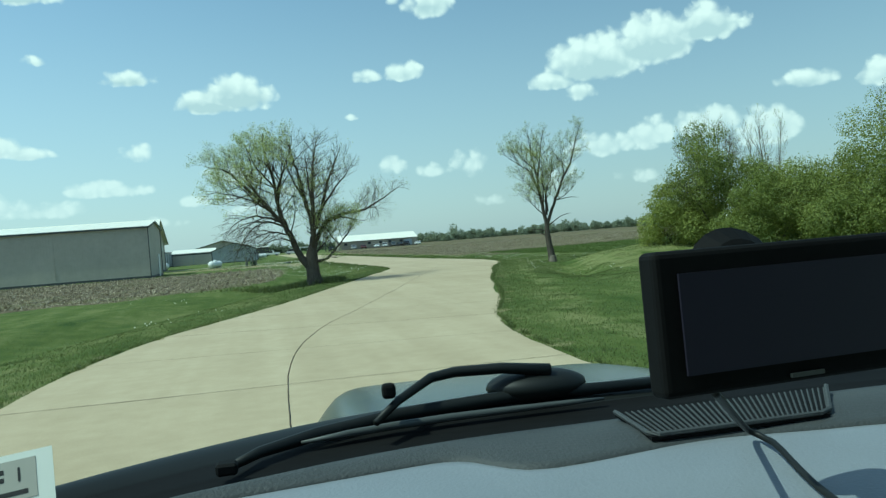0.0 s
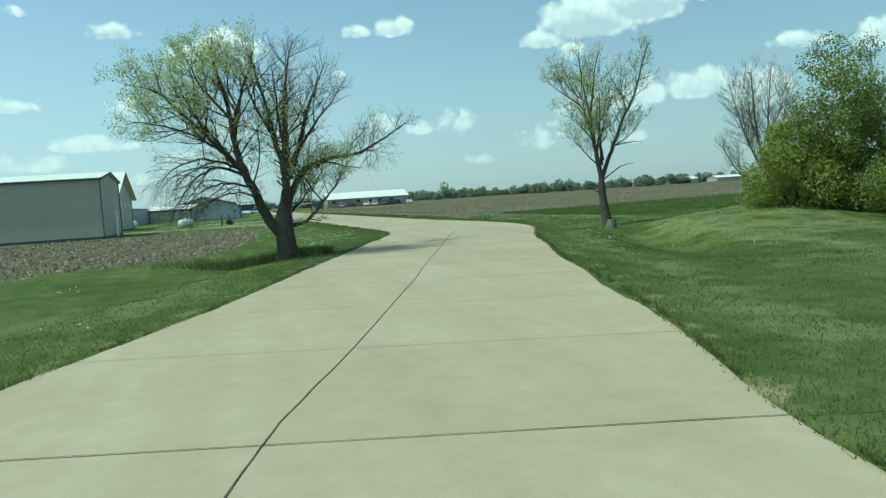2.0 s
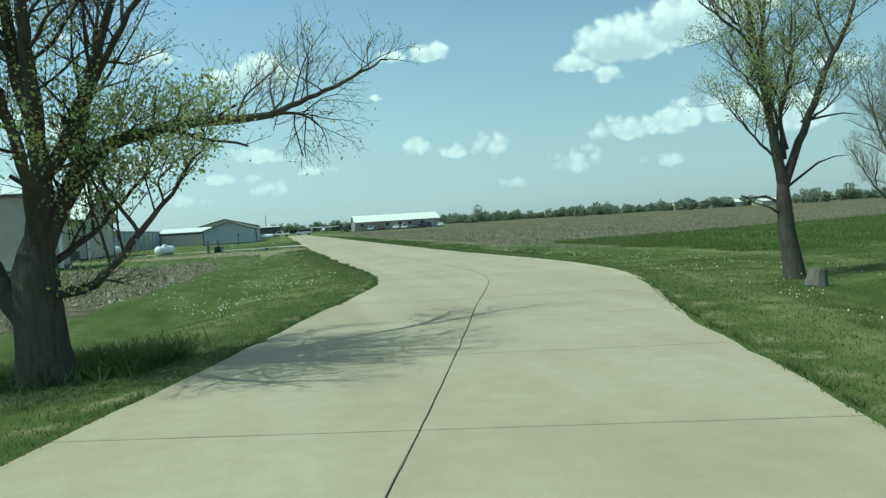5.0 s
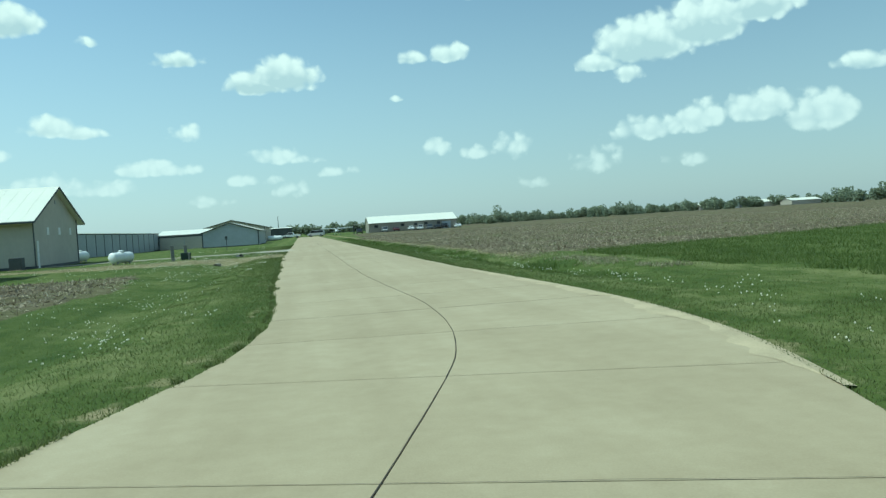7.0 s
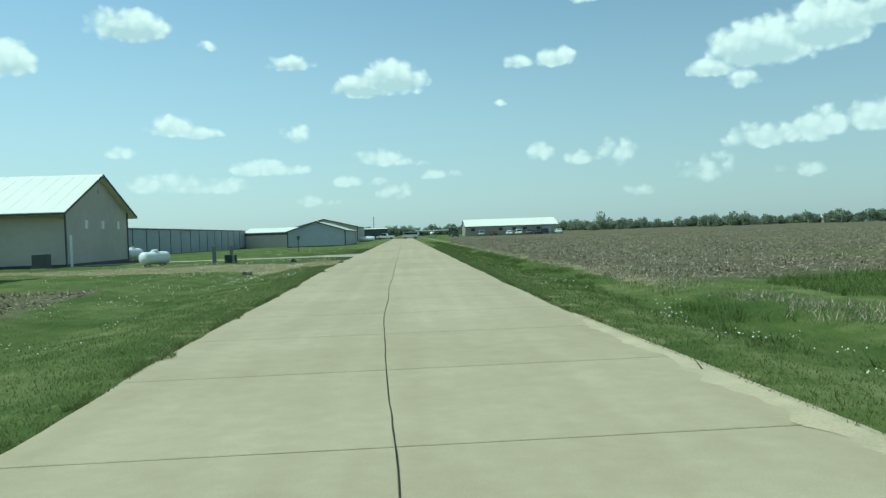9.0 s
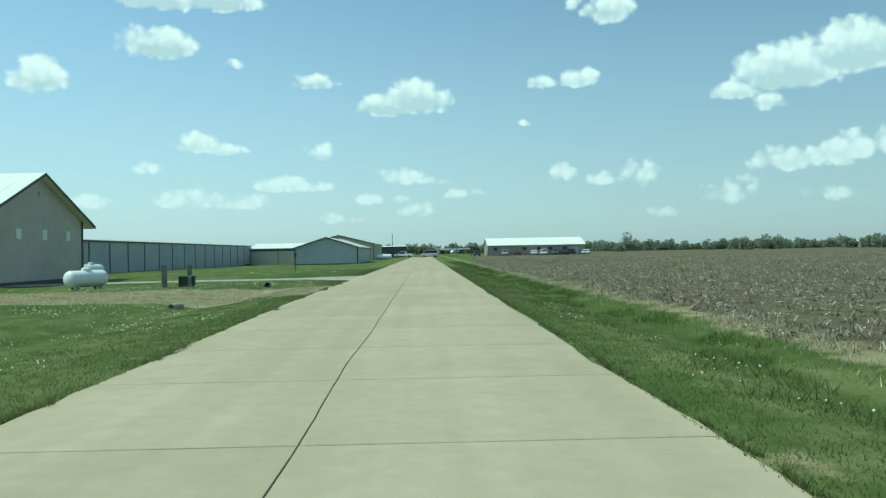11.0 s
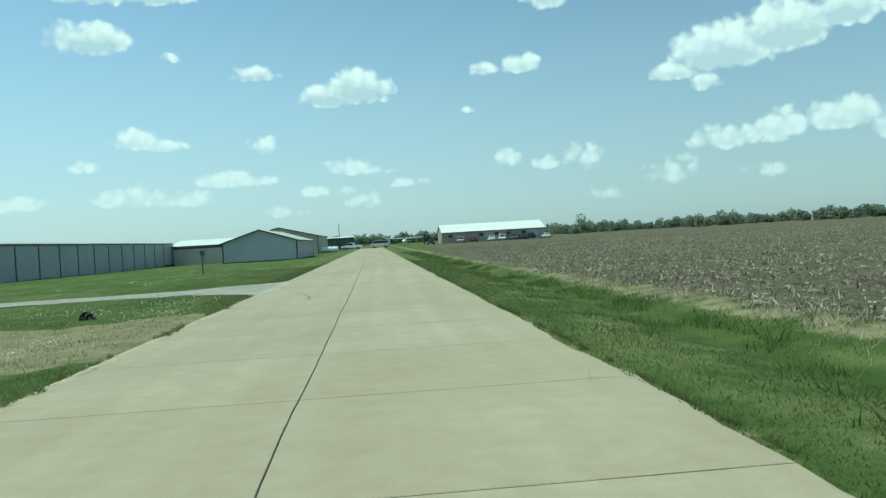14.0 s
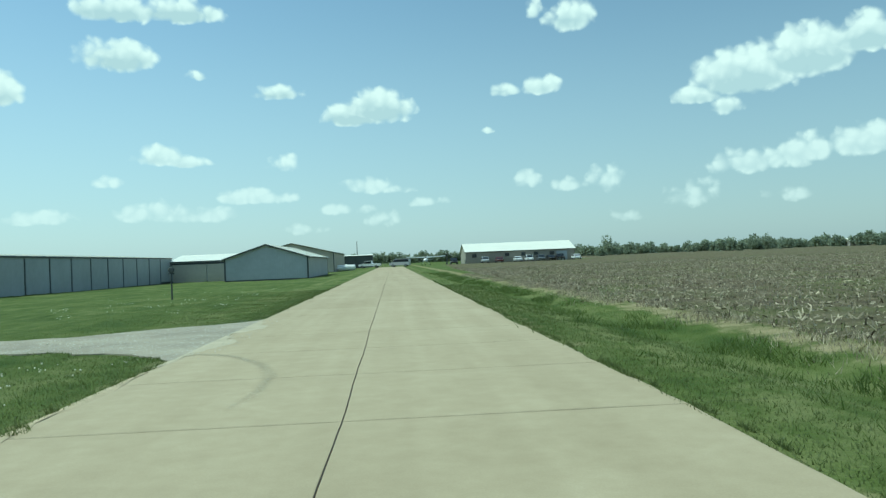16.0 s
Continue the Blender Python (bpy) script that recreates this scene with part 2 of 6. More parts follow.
def concrete_material():
    m, nt, b = material("concrete", (0.40, 0.375, 0.31), 0.88, 0, 0.3)
    n1, n2, n3 = noise_node(nt, 0.45, 5), noise_node(nt, 3.5, 6, 0.65), noise_node(nt, 60.0, 3)
    rnd = nt.nodes.new("ShaderNodeObjectInfo").outputs["Random"]
    mp = nt.nodes.new("ShaderNodeMapping")
    mp.inputs["Scale"].default_value = (1.5, 0.045, 1)
    nt.links.new(position(nt), mp.inputs["Vector"])
    tracks = noise_node(nt, 1.0, 3, 0.5, mp.outputs[0])
    n1 = calc(nt, "ADD", calc(nt, "MULTIPLY", n1, 0.5), calc(nt, "MULTIPLY", tracks, 0.5))
    f = calc(nt, "ADD", calc(nt, "ADD", calc(nt, "MULTIPLY", n1, 0.5), calc(nt, "MULTIPLY", n2, 0.25)), calc(nt, "ADD", calc(nt, "MULTIPLY", n3, 0.17), calc(nt, "MULTIPLY", rnd, 0.05)))
    c = ramp(nt, f, [(0.32, (0.315, 0.25, 0.155)), (0.5, (0.40, 0.325, 0.21)), (0.66, (0.48, 0.40, 0.27))])
    nt.links.new(c, b.inputs["Base Color"])
    bump(nt, b, calc(nt, "ADD", n2, n3), 0.25, 0.01)
    return m


def siding_material(name, colour, axis, pitch=0.25):
    """Ribbed steel sheet; ribs run upright and repeat along the axis (0: x, 1: y)."""
    m, nt, b = material(name, colour, 0.55, 0.0, 0.4)
    sep = nt.nodes.new("ShaderNodeSeparateXYZ")
    nt.links.new(position(nt), sep.inputs[0])
    wave = calc(nt, "PINGPONG", calc(nt, "MULTIPLY", sep.outputs[axis], 1.0), pitch / 2)
    rib = calc(nt, "GREATER_THAN", wave, pitch * 0.4)
    n1, n2 = noise_node(nt, 0.35, 4), noise_node(nt, 2.2, 5)
    f = calc(nt, "ADD", calc(nt, "MULTIPLY", n1, 0.6), calc(nt, "MULTIPLY", n2, 0.4))
    c = ramp(nt, f, [(0.3, tuple(v * 0.86 for v in colour)), (0.7, tuple(min(1, v * 1.1) for v in colour))])
    nt.links.new(c, b.inputs["Base Color"])
    bump(nt, b, rib, 0.5, 0.02)
    return m


def leaf_material(name, dark, light, through=0.35):
    m, nt, b = material(name, dark, 0.55, 0, 0.3)
    isl = nt.nodes.new("ShaderNodeNewGeometry").outputs["Random Per Island"]
    c = ramp(nt, calc(nt, "ADD", calc(nt, "MULTIPLY", isl, 0.6), calc(nt, "MULTIPLY", noise_node(nt, 0.8), 0.4)), [(0.2, dark), (0.8, light)])
    nt.links.new(c, b.inputs["Base Color"])
    tr = nt.nodes.new("ShaderNodeBsdfTranslucent")
    nt.links.new(c, tr.inputs["Color"])
    ms = nt.nodes.new("ShaderNodeMixShader")
    ms.inputs[0].default_value = through
    nt.links.new(b.outputs[0], ms.inputs[1])
    nt.links.new(tr.outputs[0], ms.inputs[2])
    out = next(n for n in nt.nodes if n.type == "OUTPUT_MATERIAL")
    nt.links.new(ms.outputs[0], out.inputs["Surface"])
    return m


def bark_material(name, dark, light):
    m, nt, b = material(name, dark, 0.95, 0, 0.15)
    mp = nt.nodes.new("ShaderNodeMapping")
    mp.inputs["Scale"].default_value = (9, 9, 1.6)
    nt.links.new(position(nt), mp.inputs["Vector"])
    n1, n2 = noise_node(nt, 1.8, 6, 0.7, mp.outputs[0]), noise_node(nt, 2.0, 3)
    f = calc(nt, "ADD", calc(nt, "MULTIPLY", n1, 0.7), calc(nt, "MULTIPLY", n2, 0.3))
    nt.links.new(ramp(nt, f, [(0.3, dark), (0.7, light)]), b.inputs["Base Color"])
    bump(nt, b, n1, 0.8, 0.03)
    return m


M_GROUND, M_CONCRETE = ground_material(), concrete_material()
M_SEAL = varied("joint_sealant", (0.035, 0.03, 0.026), 0.9, relief=0.3)
M_GRAVEL = varied("gravel", (0.34, 0.295, 0.225), 0.95, spread=0.4, scales=(0.8, 30.0), relief=0.6, dist=0.03)
M_DUST = varied("pale_gravel_dust", (0.45, 0.385, 0.27), 0.95, spread=0.25, scales=(1.5, 40.0), relief=0.5, dist=0.01)
M_STONE = leaf_material("gravel_stone", (0.22, 0.20, 0.16), (0.56, 0.52, 0.44), 0.0)
M_POST = varied("grey_steel_upright", (0.15, 0.16, 0.165), 0.6, spread=0.25)
M_SAND = varied("pale_sand", (0.45, 0.365, 0.235), 0.95, spread=0.3, scales=(1.5, 40.0), relief=0.5, dist=0.01)
M_SHED = siding_material("tan_grey_siding", (0.44, 0.40, 0.33), 0, 0.23)
M_SHED_END = siding_material("tan_grey_siding_end", (0.44, 0.40, 0.33), 1, 0.23)
M_BARN = siding_material("cream_siding", (0.50, 0.46, 0.38), 1, 0.23)
M_BARN_SIDE = siding_material("cream_siding_side", (0.50, 0.46, 0.38), 0, 0.23)
M_BLUE = siding_material("blue_grey_siding", (0.40, 0.422, 0.435), 0, 0.3)
M_BLUE_END = siding_material("blue_grey_siding_end", (0.40, 0.422, 0.435), 1, 0.3)
M_OFFICE = siding_material("dull_tan_siding", (0.31, 0.28, 0.225), 0, 0.3)
M_ROOF = varied("white_steel_roof", (0.78, 0.755, 0.65), 0.45, 0, 0.5, 0.06, (0.4, 3.0), 0.1)
M_TRIM = varied("dark_trim", (0.07, 0.075, 0.075), 0.6, spread=0.3)
M_WHITE = varied("white_paint", (0.78, 0.78, 0.75), 0.4, 0, 0.5, 0.08, (1.5, 9.0), 0.05)
M_BARK = bark_material("bark", (0.044, 0.038, 0.031), (0.135, 0.115, 0.092))
M_BARK_PALE = bark_material("pale_bark", (0.10, 0.085, 0.065), (0.22, 0.19, 0.15))
M_LEAF = leaf_material("young_leaf", (0.36, 0.41, 0.13), (0.60, 0.62, 0.28), 0.55)
M_LEAF_FRESH = leaf_material("fresh_leaf", (0.17, 0.205, 0.04), (0.37, 0.395, 0.095), 0.45)
M_LEAF_THICK = leaf_material("thicket_leaf", (0.115, 0.15, 0.032), (0.30, 0.33, 0.08), 0.45)
# distance haze is put into this paler, greyer leaf colour
M_LEAF_HAZED = leaf_material("hazed_far_leaf", (0.205, 0.245, 0.165), (0.345, 0.375, 0.255), 0.5)
M_GRASS = leaf_material("grass_blade", (0.098, 0.126, 0.034), (0.19, 0.212, 0.074), 0.5)
M_GRASS_DEEP = leaf_material("deep_grass_blade", (0.078, 0.115, 0.024), (0.165, 0.205, 0.055), 0.5)
M_STRAW = leaf_material("corn_stubble", (0.085, 0.064, 0.036), (0.54, 0.46, 0.32), 0.1)
M_PETAL = varied("white_seed_head", (0.80, 0.76, 0.62), 0.8, relief=0)
M_WOOD = varied("weathered_wood", (0.20, 0.195, 0.175), 0.9, spread=0.35, scales=(2.0, 25.0), relief=0.4)
M_STEEL = varied("galvanised_steel", (0.30, 0.31, 0.31), 0.5, 0.6, 0.5, 0.2, (3.0, 20.0), 0.1)
M_GREENBOX = varied("dark_green_paint", (0.03, 0.05, 0.035), 0.55, spread=0.25)
M_GLASS_DARK = varied("dark_window_glass", (0.02, 0.025, 0.03), 0.08, 0, 0.6, 0.2, relief=0)
M_RUBBER = varied("black_rubber", (0.02, 0.02, 0.02), 0.85, relief=0.2)


# ---- mesh helpers ----
def part(name, bm, mat, parent=None, label="", smooth=False):
    me = bpy.data.meshes.new(name)
    bm.to_mesh(me)
    bm.free()
    me.materials.append(mat)
    if smooth:
        me.polygons.foreach_set("use_smooth", [True] * len(me.polygons))
    ob = new(name, me)
    if parent:
        ob.parent = parent
    if label:
        tagged(ob, label)
    return ob


def raw(name, verts, faces, mat, parent=None, label="", smooth=False):
    me = bpy.data.meshes.new(name)
    me.from_pydata([tuple(v) for v in verts], [], faces)
    me.materials.append(mat)
    if smooth:
        me.polygons.foreach_set("use_smooth", [True] * len(me.polygons))
    ob = new(name, me)
    if parent:
        ob.parent = parent
    if label:
        tagged(ob, label)
    return ob


def big_mesh(name, verts, loops, sizes, mat, parent=None, smooth=False):
    """A mesh straight from numpy arrays: vertices, loop indices and the number of corners of each face."""
    me = bpy.data.meshes.new(name)
    verts, loops, sizes = np.asarray(verts, np.float32), np.asarray(loops, np.int32).ravel(), np.asarray(sizes, np.int32)
    me.vertices.add(len(verts))
    me.vertices.foreach_set("co", verts.ravel())
    me.loops.add(len(loops))
    me.loops.foreach_set("vertex_index", loops)
    me.polygons.add(len(sizes))
    me.polygons.foreach_set("loop_start", np.r_[0, np.cumsum(sizes)[:-1]].astype(np.int32))
    if smooth:
        me.polygons.foreach_set("use_smooth", np.ones(len(sizes), bool))
    me.update(calc_edges=True)
    me.materials.append(mat)
    ob = new(name, me)
    if parent:
        ob.parent = parent
    return ob


def thing(name, x, y, z, label, category, group="", rz=0.0, kind=""):
    e = new(name)
    e.matrix_basis = pose(x, y, z, 0, 0, rz)
    e.empty_display_size = 0.3
    return tagged(e, label, category, group, kind)


def box(x0, x1, y0, y1, z0, z1, bevel=0.0, seg=1):
    bm = bmesh.new()
    bmesh.ops.create_cube(bm, size=1, matrix=Matrix.Translation(((x0 + x1) / 2, (y0 + y1) / 2, (z0 + z1) / 2)) @ Matrix.Diagonal((x1 - x0, y1 - y0, z1 - z0, 1)))
    if bevel:
        bmesh.ops.bevel(bm, geom=bm.edges[:], offset=bevel, segments=seg, affect="EDGES", profile=0.5)
    return bm


def prism(profile, y0, y1, axis=1):
    """A solid: the profile (u, z) drawn from y0 to y1 along the axis (1: u is x; 0: u is y and it runs along x)."""
    bm = bmesh.new()
    at = (lambda u, w, z: (u, w, z)) if axis == 1 else (lambda u, w, z: (w, u, z))
    a = [bm.verts.new(at(u, y0, z)) for u, z in profile]
    b = [bm.verts.new(at(u, y1, z)) for u, z in profile]
    n = len(profile)
    bm.faces.new(a)
    bm.faces.new(b[::-1])
    for i in range(n):
        bm.faces.new((a[i], b[i], b[(i + 1) % n], a[(i + 1) % n]))
    bmesh.ops.recalc_face_normals(bm, faces=bm.faces[:])
    return bm


def tube(points, radii, sides=8, caps=True):
    bm = bmesh.new()
    rings = []
    for i, p in enumerate(points):
        p = Vector(p)
        d = (Vector(points[min(i + 1, len(points) - 1)]) - Vector(points[max(i - 1, 0)])).normalized()
        u = d.orthogonal().normalized() if i == 0 else (u - d * u.dot(d)).normalized()
        w = d.cross(u)
        rings.append([bm.verts.new(p + (u * math.cos(2 * math.pi * k / sides) + w * math.sin(2 * math.pi * k / sides)) * radii[i]) for k in range(sides)])
    for a, b in zip(rings, rings[1:]):
        for k in range(sides):
            bm.faces.new((a[k], a[(k + 1) % sides], b[(k + 1) % sides], b[k]))
    if caps:
        bm.faces.new(rings[0][::-1])
        bm.faces.new(rings[-1])
    return bm


# ---- road line and ground ----
MIDDLE = [(-10.2, -175), (-10.0, -140), (-9.75, -116), (-9.63, -109.5), (-9.39, -106.4), (-8.75, -103.3), (-8.0, -101.0), (-7.42, -99.2), (-6.0, -94.8), (-4.97, -91.3), (-3.3, -86.0), (-1.95, -81.5),
          (-0.9, -78.3), (-0.2, -75.8), (0.22, -73.0), (0.33, -69.8), (0.24, -66.0), (0.08, -61.5), (0.0, -56), (0.0, -20), (0.0, 20), (0.0, 90), (0.0, 172)]
HALF_LEFT, HALF_RIGHT = 3.02, 3.2


def turf_left(y):
    """How far the turf has grown over the slabs' edge on one side."""
    return 0.27 * np.clip((y + 103) / 6, 0, 1) * np.clip((-38 - y) / 12, 0, 1)


def turf_right(y):
    return 0.24 * np.clip((y + 99) / 5, 0, 1) * np.clip((-80 - y) / 4, 0, 1)


def road_line(step=0.5):
    pts = [Vector((x, y, 0)) for x, y in MIDDLE]
    out = []
    for i in range(len(pts) - 1):
        p0, p1, p2, p3 = pts[max(i - 1, 0)], pts[i], pts[i + 1], pts[min(i + 2, len(pts) - 1)]
        n = max(2, int((p2 - p1).length / step))
        l = (p2 - p1).length
        m1 = (p2 - p0) / max((p2 - p0).length, 1e-6) * l
        m2 = (p3 - p1) / max((p3 - p1).length, 1e-6) * l
        for k in range(n):
            t = k / n
            out.append(p1 * (2 * t**3 - 3 * t**2 + 1) + m1 * (t**3 - 2 * t**2 + t) + p2 * (-2 * t**3 + 3 * t**2) + m2 * (t**3 - t**2))
    out.append(pts[-1])
    return out


LINE = road_line()
LINE_X, LINE_Y = np.array([p.x for p in LINE]), np.array([p.y for p in LINE])


def road_x(y):
    return np.interp(y, LINE_Y, LINE_X)


def road_off(x, y):
    """How far a place lies to the right of the middle joint, square to the road."""
    slope = (road_x(y + 0.5) - road_x(y - 0.5))
    return (x - road_x(y)) / np.sqrt(1 + slope ** 2)


def inside(x, y, poly):
    """Which of the points lie in the polygon."""
    hit = np.zeros(np.shape(x), bool)
    for (x0, y0), (x1, y1) in zip(poly, poly[1:] + poly[:1]):
        cross = ((y0 > y) != (y1 > y)) & (x < (x1 - x0) * (y - y0) / (y1 - y0 + 1e-12) + x0)
        hit ^= cross
    return hit


FIELD_RIGHT = [(7.2, -45), (6.6, -49), (8.5, -53.5), (14, -52.5), (29, -47), (45, -41), (90, -38), (1500, -60), (1500, 900), (60, 900), (60, 165), (14, 165), (9.5, 80), (7.3, 0)]
FIELD_LEFT = [(-60, -92), (-19, -87.4), (-15.2, -86.2), (-11.4, -82.2), (-9.4, -79.0), (-8.5, -70), (-7.8, -57), (-9.0, -48.2), (-14, -48.6), (-19, -49.2), (-60, -50)]
DRY_BAND = [(-3.6, -25.7), (-4.8, -26.2), (-7.9, -26.9), (-10.7, -27.7), (-17, -28.2), (-22, -28), (-22, -31), (-14.6, -36.0), (-8, -37.2), (-6.4, -36.0), (-4.6, -34.6), (-3.0, -33.6), (-2.9, -30.0), (-3.0, -26.4)]
PALE_TURF = [(4.6, -83.6), (6.5, -82.4), (12, -82.8), (12, -86), (8, -87.5), (7, -92), (3.0, -92.5), (3.6, -87)]
DRIVE_LINE = [(-3.0, -20.3), (-3.05, -19.8), (-3.9, -18.7), (-5.8, -17.6), (-7.5, -17.4), (-10.7, -17.5), (-15.4, -18.2), (-21.6, -20.3), (-21.6, -16.8), (-17.1, -15.5), (-11.8, -14.8), (-8.3, -14.5), (-6.6, -14.1), (-5.1, -12.7), (-3.4, -11.7), (-3.0, -10.9)]


def ragged_outline(line, step, amount):
    """The outline in short steps, its inner points pushed about, as a worn edge is."""
    out = []
    for i, ((x0, y0), (x1, y1)) in enumerate(zip(line, line[1:])):
        n = max(1, int(math.hypot(x1 - x0, y1 - y0) / step))
        for k in range(n):
            x, y = x0 + (x1 - x0) * k / n, y0 + (y1 - y0) * k / n
            a = amount * (i + k > 0)
            out.append((x + a * noise.noise((x * 2.1, y * 2.1, 1)), y + a * noise.noise((x * 2.1, y * 2.1, 7))))
    return out + [line[-1]]


DRIVE = ragged_outline(DRIVE_LINE, 0.3, 0.28)


def ground_height(x, y):
    off = road_off(x, y)
    z = np.where((off > -2.8 + turf_left(y)) & (off < 3.0 - turf_right(y)), -0.10, -0.015)
    z = z - 0.20 * np.exp(-((off - 5.6) / 0.9) ** 2) * (y > -70) * np.clip((y + 70) / 8, 0, 1) * np.clip((190 - y) / 40, 0, 1)
    z = z - 0.22 * np.exp(-((off + 6.2) / 1.2) ** 2) * np.clip((-24 - y) / 6, 0, 1)
    z = z + 0.58 * np.exp(-(((x - 7.5) / 3.0) ** 2 + ((y + 86.0) / 3.6) ** 2)) - 0.42 * np.exp(-((x - 2.6 - 0.33 * (y + 88)) / 1.0) ** 2) * np.exp(-((y + 88) / 5.5) ** 2)
    z = z - 0.30 * np.clip((y - 10) / 60, 0, 1) * np.clip((-4 - x) / 8, 0, 1)
    z = np.where(inside(x, y, DRIVE), -0.03, z)
    rough = 0.03 * np.sin(x * 1.3 + y * 0.7) * np.sin(y * 0.9 - x * 0.4) + 0.02 * np.sin(x * 3.1) * np.sin(y * 2.7)
    return z + rough * (np.abs(off) > 4.2) * ~inside(x, y, DRIVE)


def stretch(lo, hi, step, far, growth=1.35):
    a = list(np.arange(lo, hi + 1e-6, step))
    s, up = step, hi
    while up < far:
        s *= growth
        up += s
        a.append(up)
    s, down = step, lo
    while down > -far:
        s *= growth
        down -= s
        a.insert(0, down)
    return np.array(a)


def build_ground():
    xs, ys = stretch(-32, 34, 0.4, 3500), stretch(-122, 30, 0.5, 3500)
    X, Y = np.meshgrid(xs, ys)
    Z = ground_height(X, Y)
    nx, ny = len(xs), len(ys)
    idx = np.arange(nx * ny).reshape(ny, nx)
    quads = np.stack([idx[:-1, :-1], idx[:-1, 1:], idx[1:, 1:], idx[1:, :-1]], -1).reshape(-1, 4)
    ob = big_mesh("ground", np.stack([X, Y, Z], -1).reshape(-1, 3), quads, np.full(len(quads), 4), M_GROUND, smooth=True)
    x, y = X.ravel(), Y.ravel()
    zone = np.zeros((len(x), 4), np.float32)
    zone[:, 3] = 1
    zone[:, 0] = inside(x, y, FIELD_RIGHT) | inside(x, y, FIELD_LEFT)
    off = road_off(x, y)
    strip = ((off > 3.0) & (off < 3.6)) | ((off < -2.8) & (off > -3.3))
    zone[:, 1] = np.maximum(inside(x, y, DRY_BAND) * 0.72, np.where(strip, 0.42, 0))
    grown = np.clip(1.3 - np.abs(off - 7.1) / 0.8, 0, 1) * (y > -54) * 0.62
    zone[:, 1] = np.maximum(zone[:, 1], grown)
    zone[:, 2] = inside(x, y, PALE_TURF) * 1.0 + 0.6 * np.exp(-((off - 4.4) / 0.5) ** 2) + 0.5 * np.exp(-((off + 4.6) / 0.6) ** 2)
    zone[:, 2] = np.maximum(zone[:, 2], 0.9 * np.exp(-((off - 8.4) / 0.35) ** 2) * (y < -57))
    at = ob.data.color_attributes.new("zone", "FLOAT_COLOR", "POINT")
    at.data.foreach_set("color", zone.ravel())
    return tagged(ob, "mown spring grass with ditches and corn stubble fields", "ground", kind="structure")


build_ground()


def slab_mesh(rows, side):
    """One slab of the road between two cross joints and the middle joint, with recessed edges."""
    gap, drop = 0.004, 0.005
    verts, faces = [], []
    n = len(rows)
    lo, hi = (-HALF_LEFT, -gap) if side < 0 else (gap, HALF_RIGHT)
    for k, (p, nrm, wob_l, wob_r) in enumerate(rows):
        a = lo + (wob_l if side < 0 else 0)
        b = hi + (wob_r if side > 0 else 0)
        for w, z in ((a, -0.16), (a, -drop), (a + 0.006 if side > 0 else a + 0.03, 0.0), (b - 0.006 if side < 0 else b - 0.03, 0.0), (b, -drop), (b, -0.16)):
            verts.append((p.x + nrm.x * w, p.y + nrm.y * w, z - (drop if k in (0, n - 1) and z == 0 else 0)))
    for k in range(n - 1):
        for j in range(5):
            faces.append((k * 6 + j, k * 6 + j + 1, k * 6 + 7 + j, k * 6 + 6 + j))
    faces.append(tuple(range(5, -1, -1)))
    faces.append(tuple((n - 1) * 6 + j for j in range(6)))
    return verts, faces


def joint_wander(t):
    """How far the middle joint strays from the road's line."""
    return 0.06 * noise.noise((t * 0.22, 0, 2)) + 0.012 * noise.noise((t * 2.3, 0, 2))


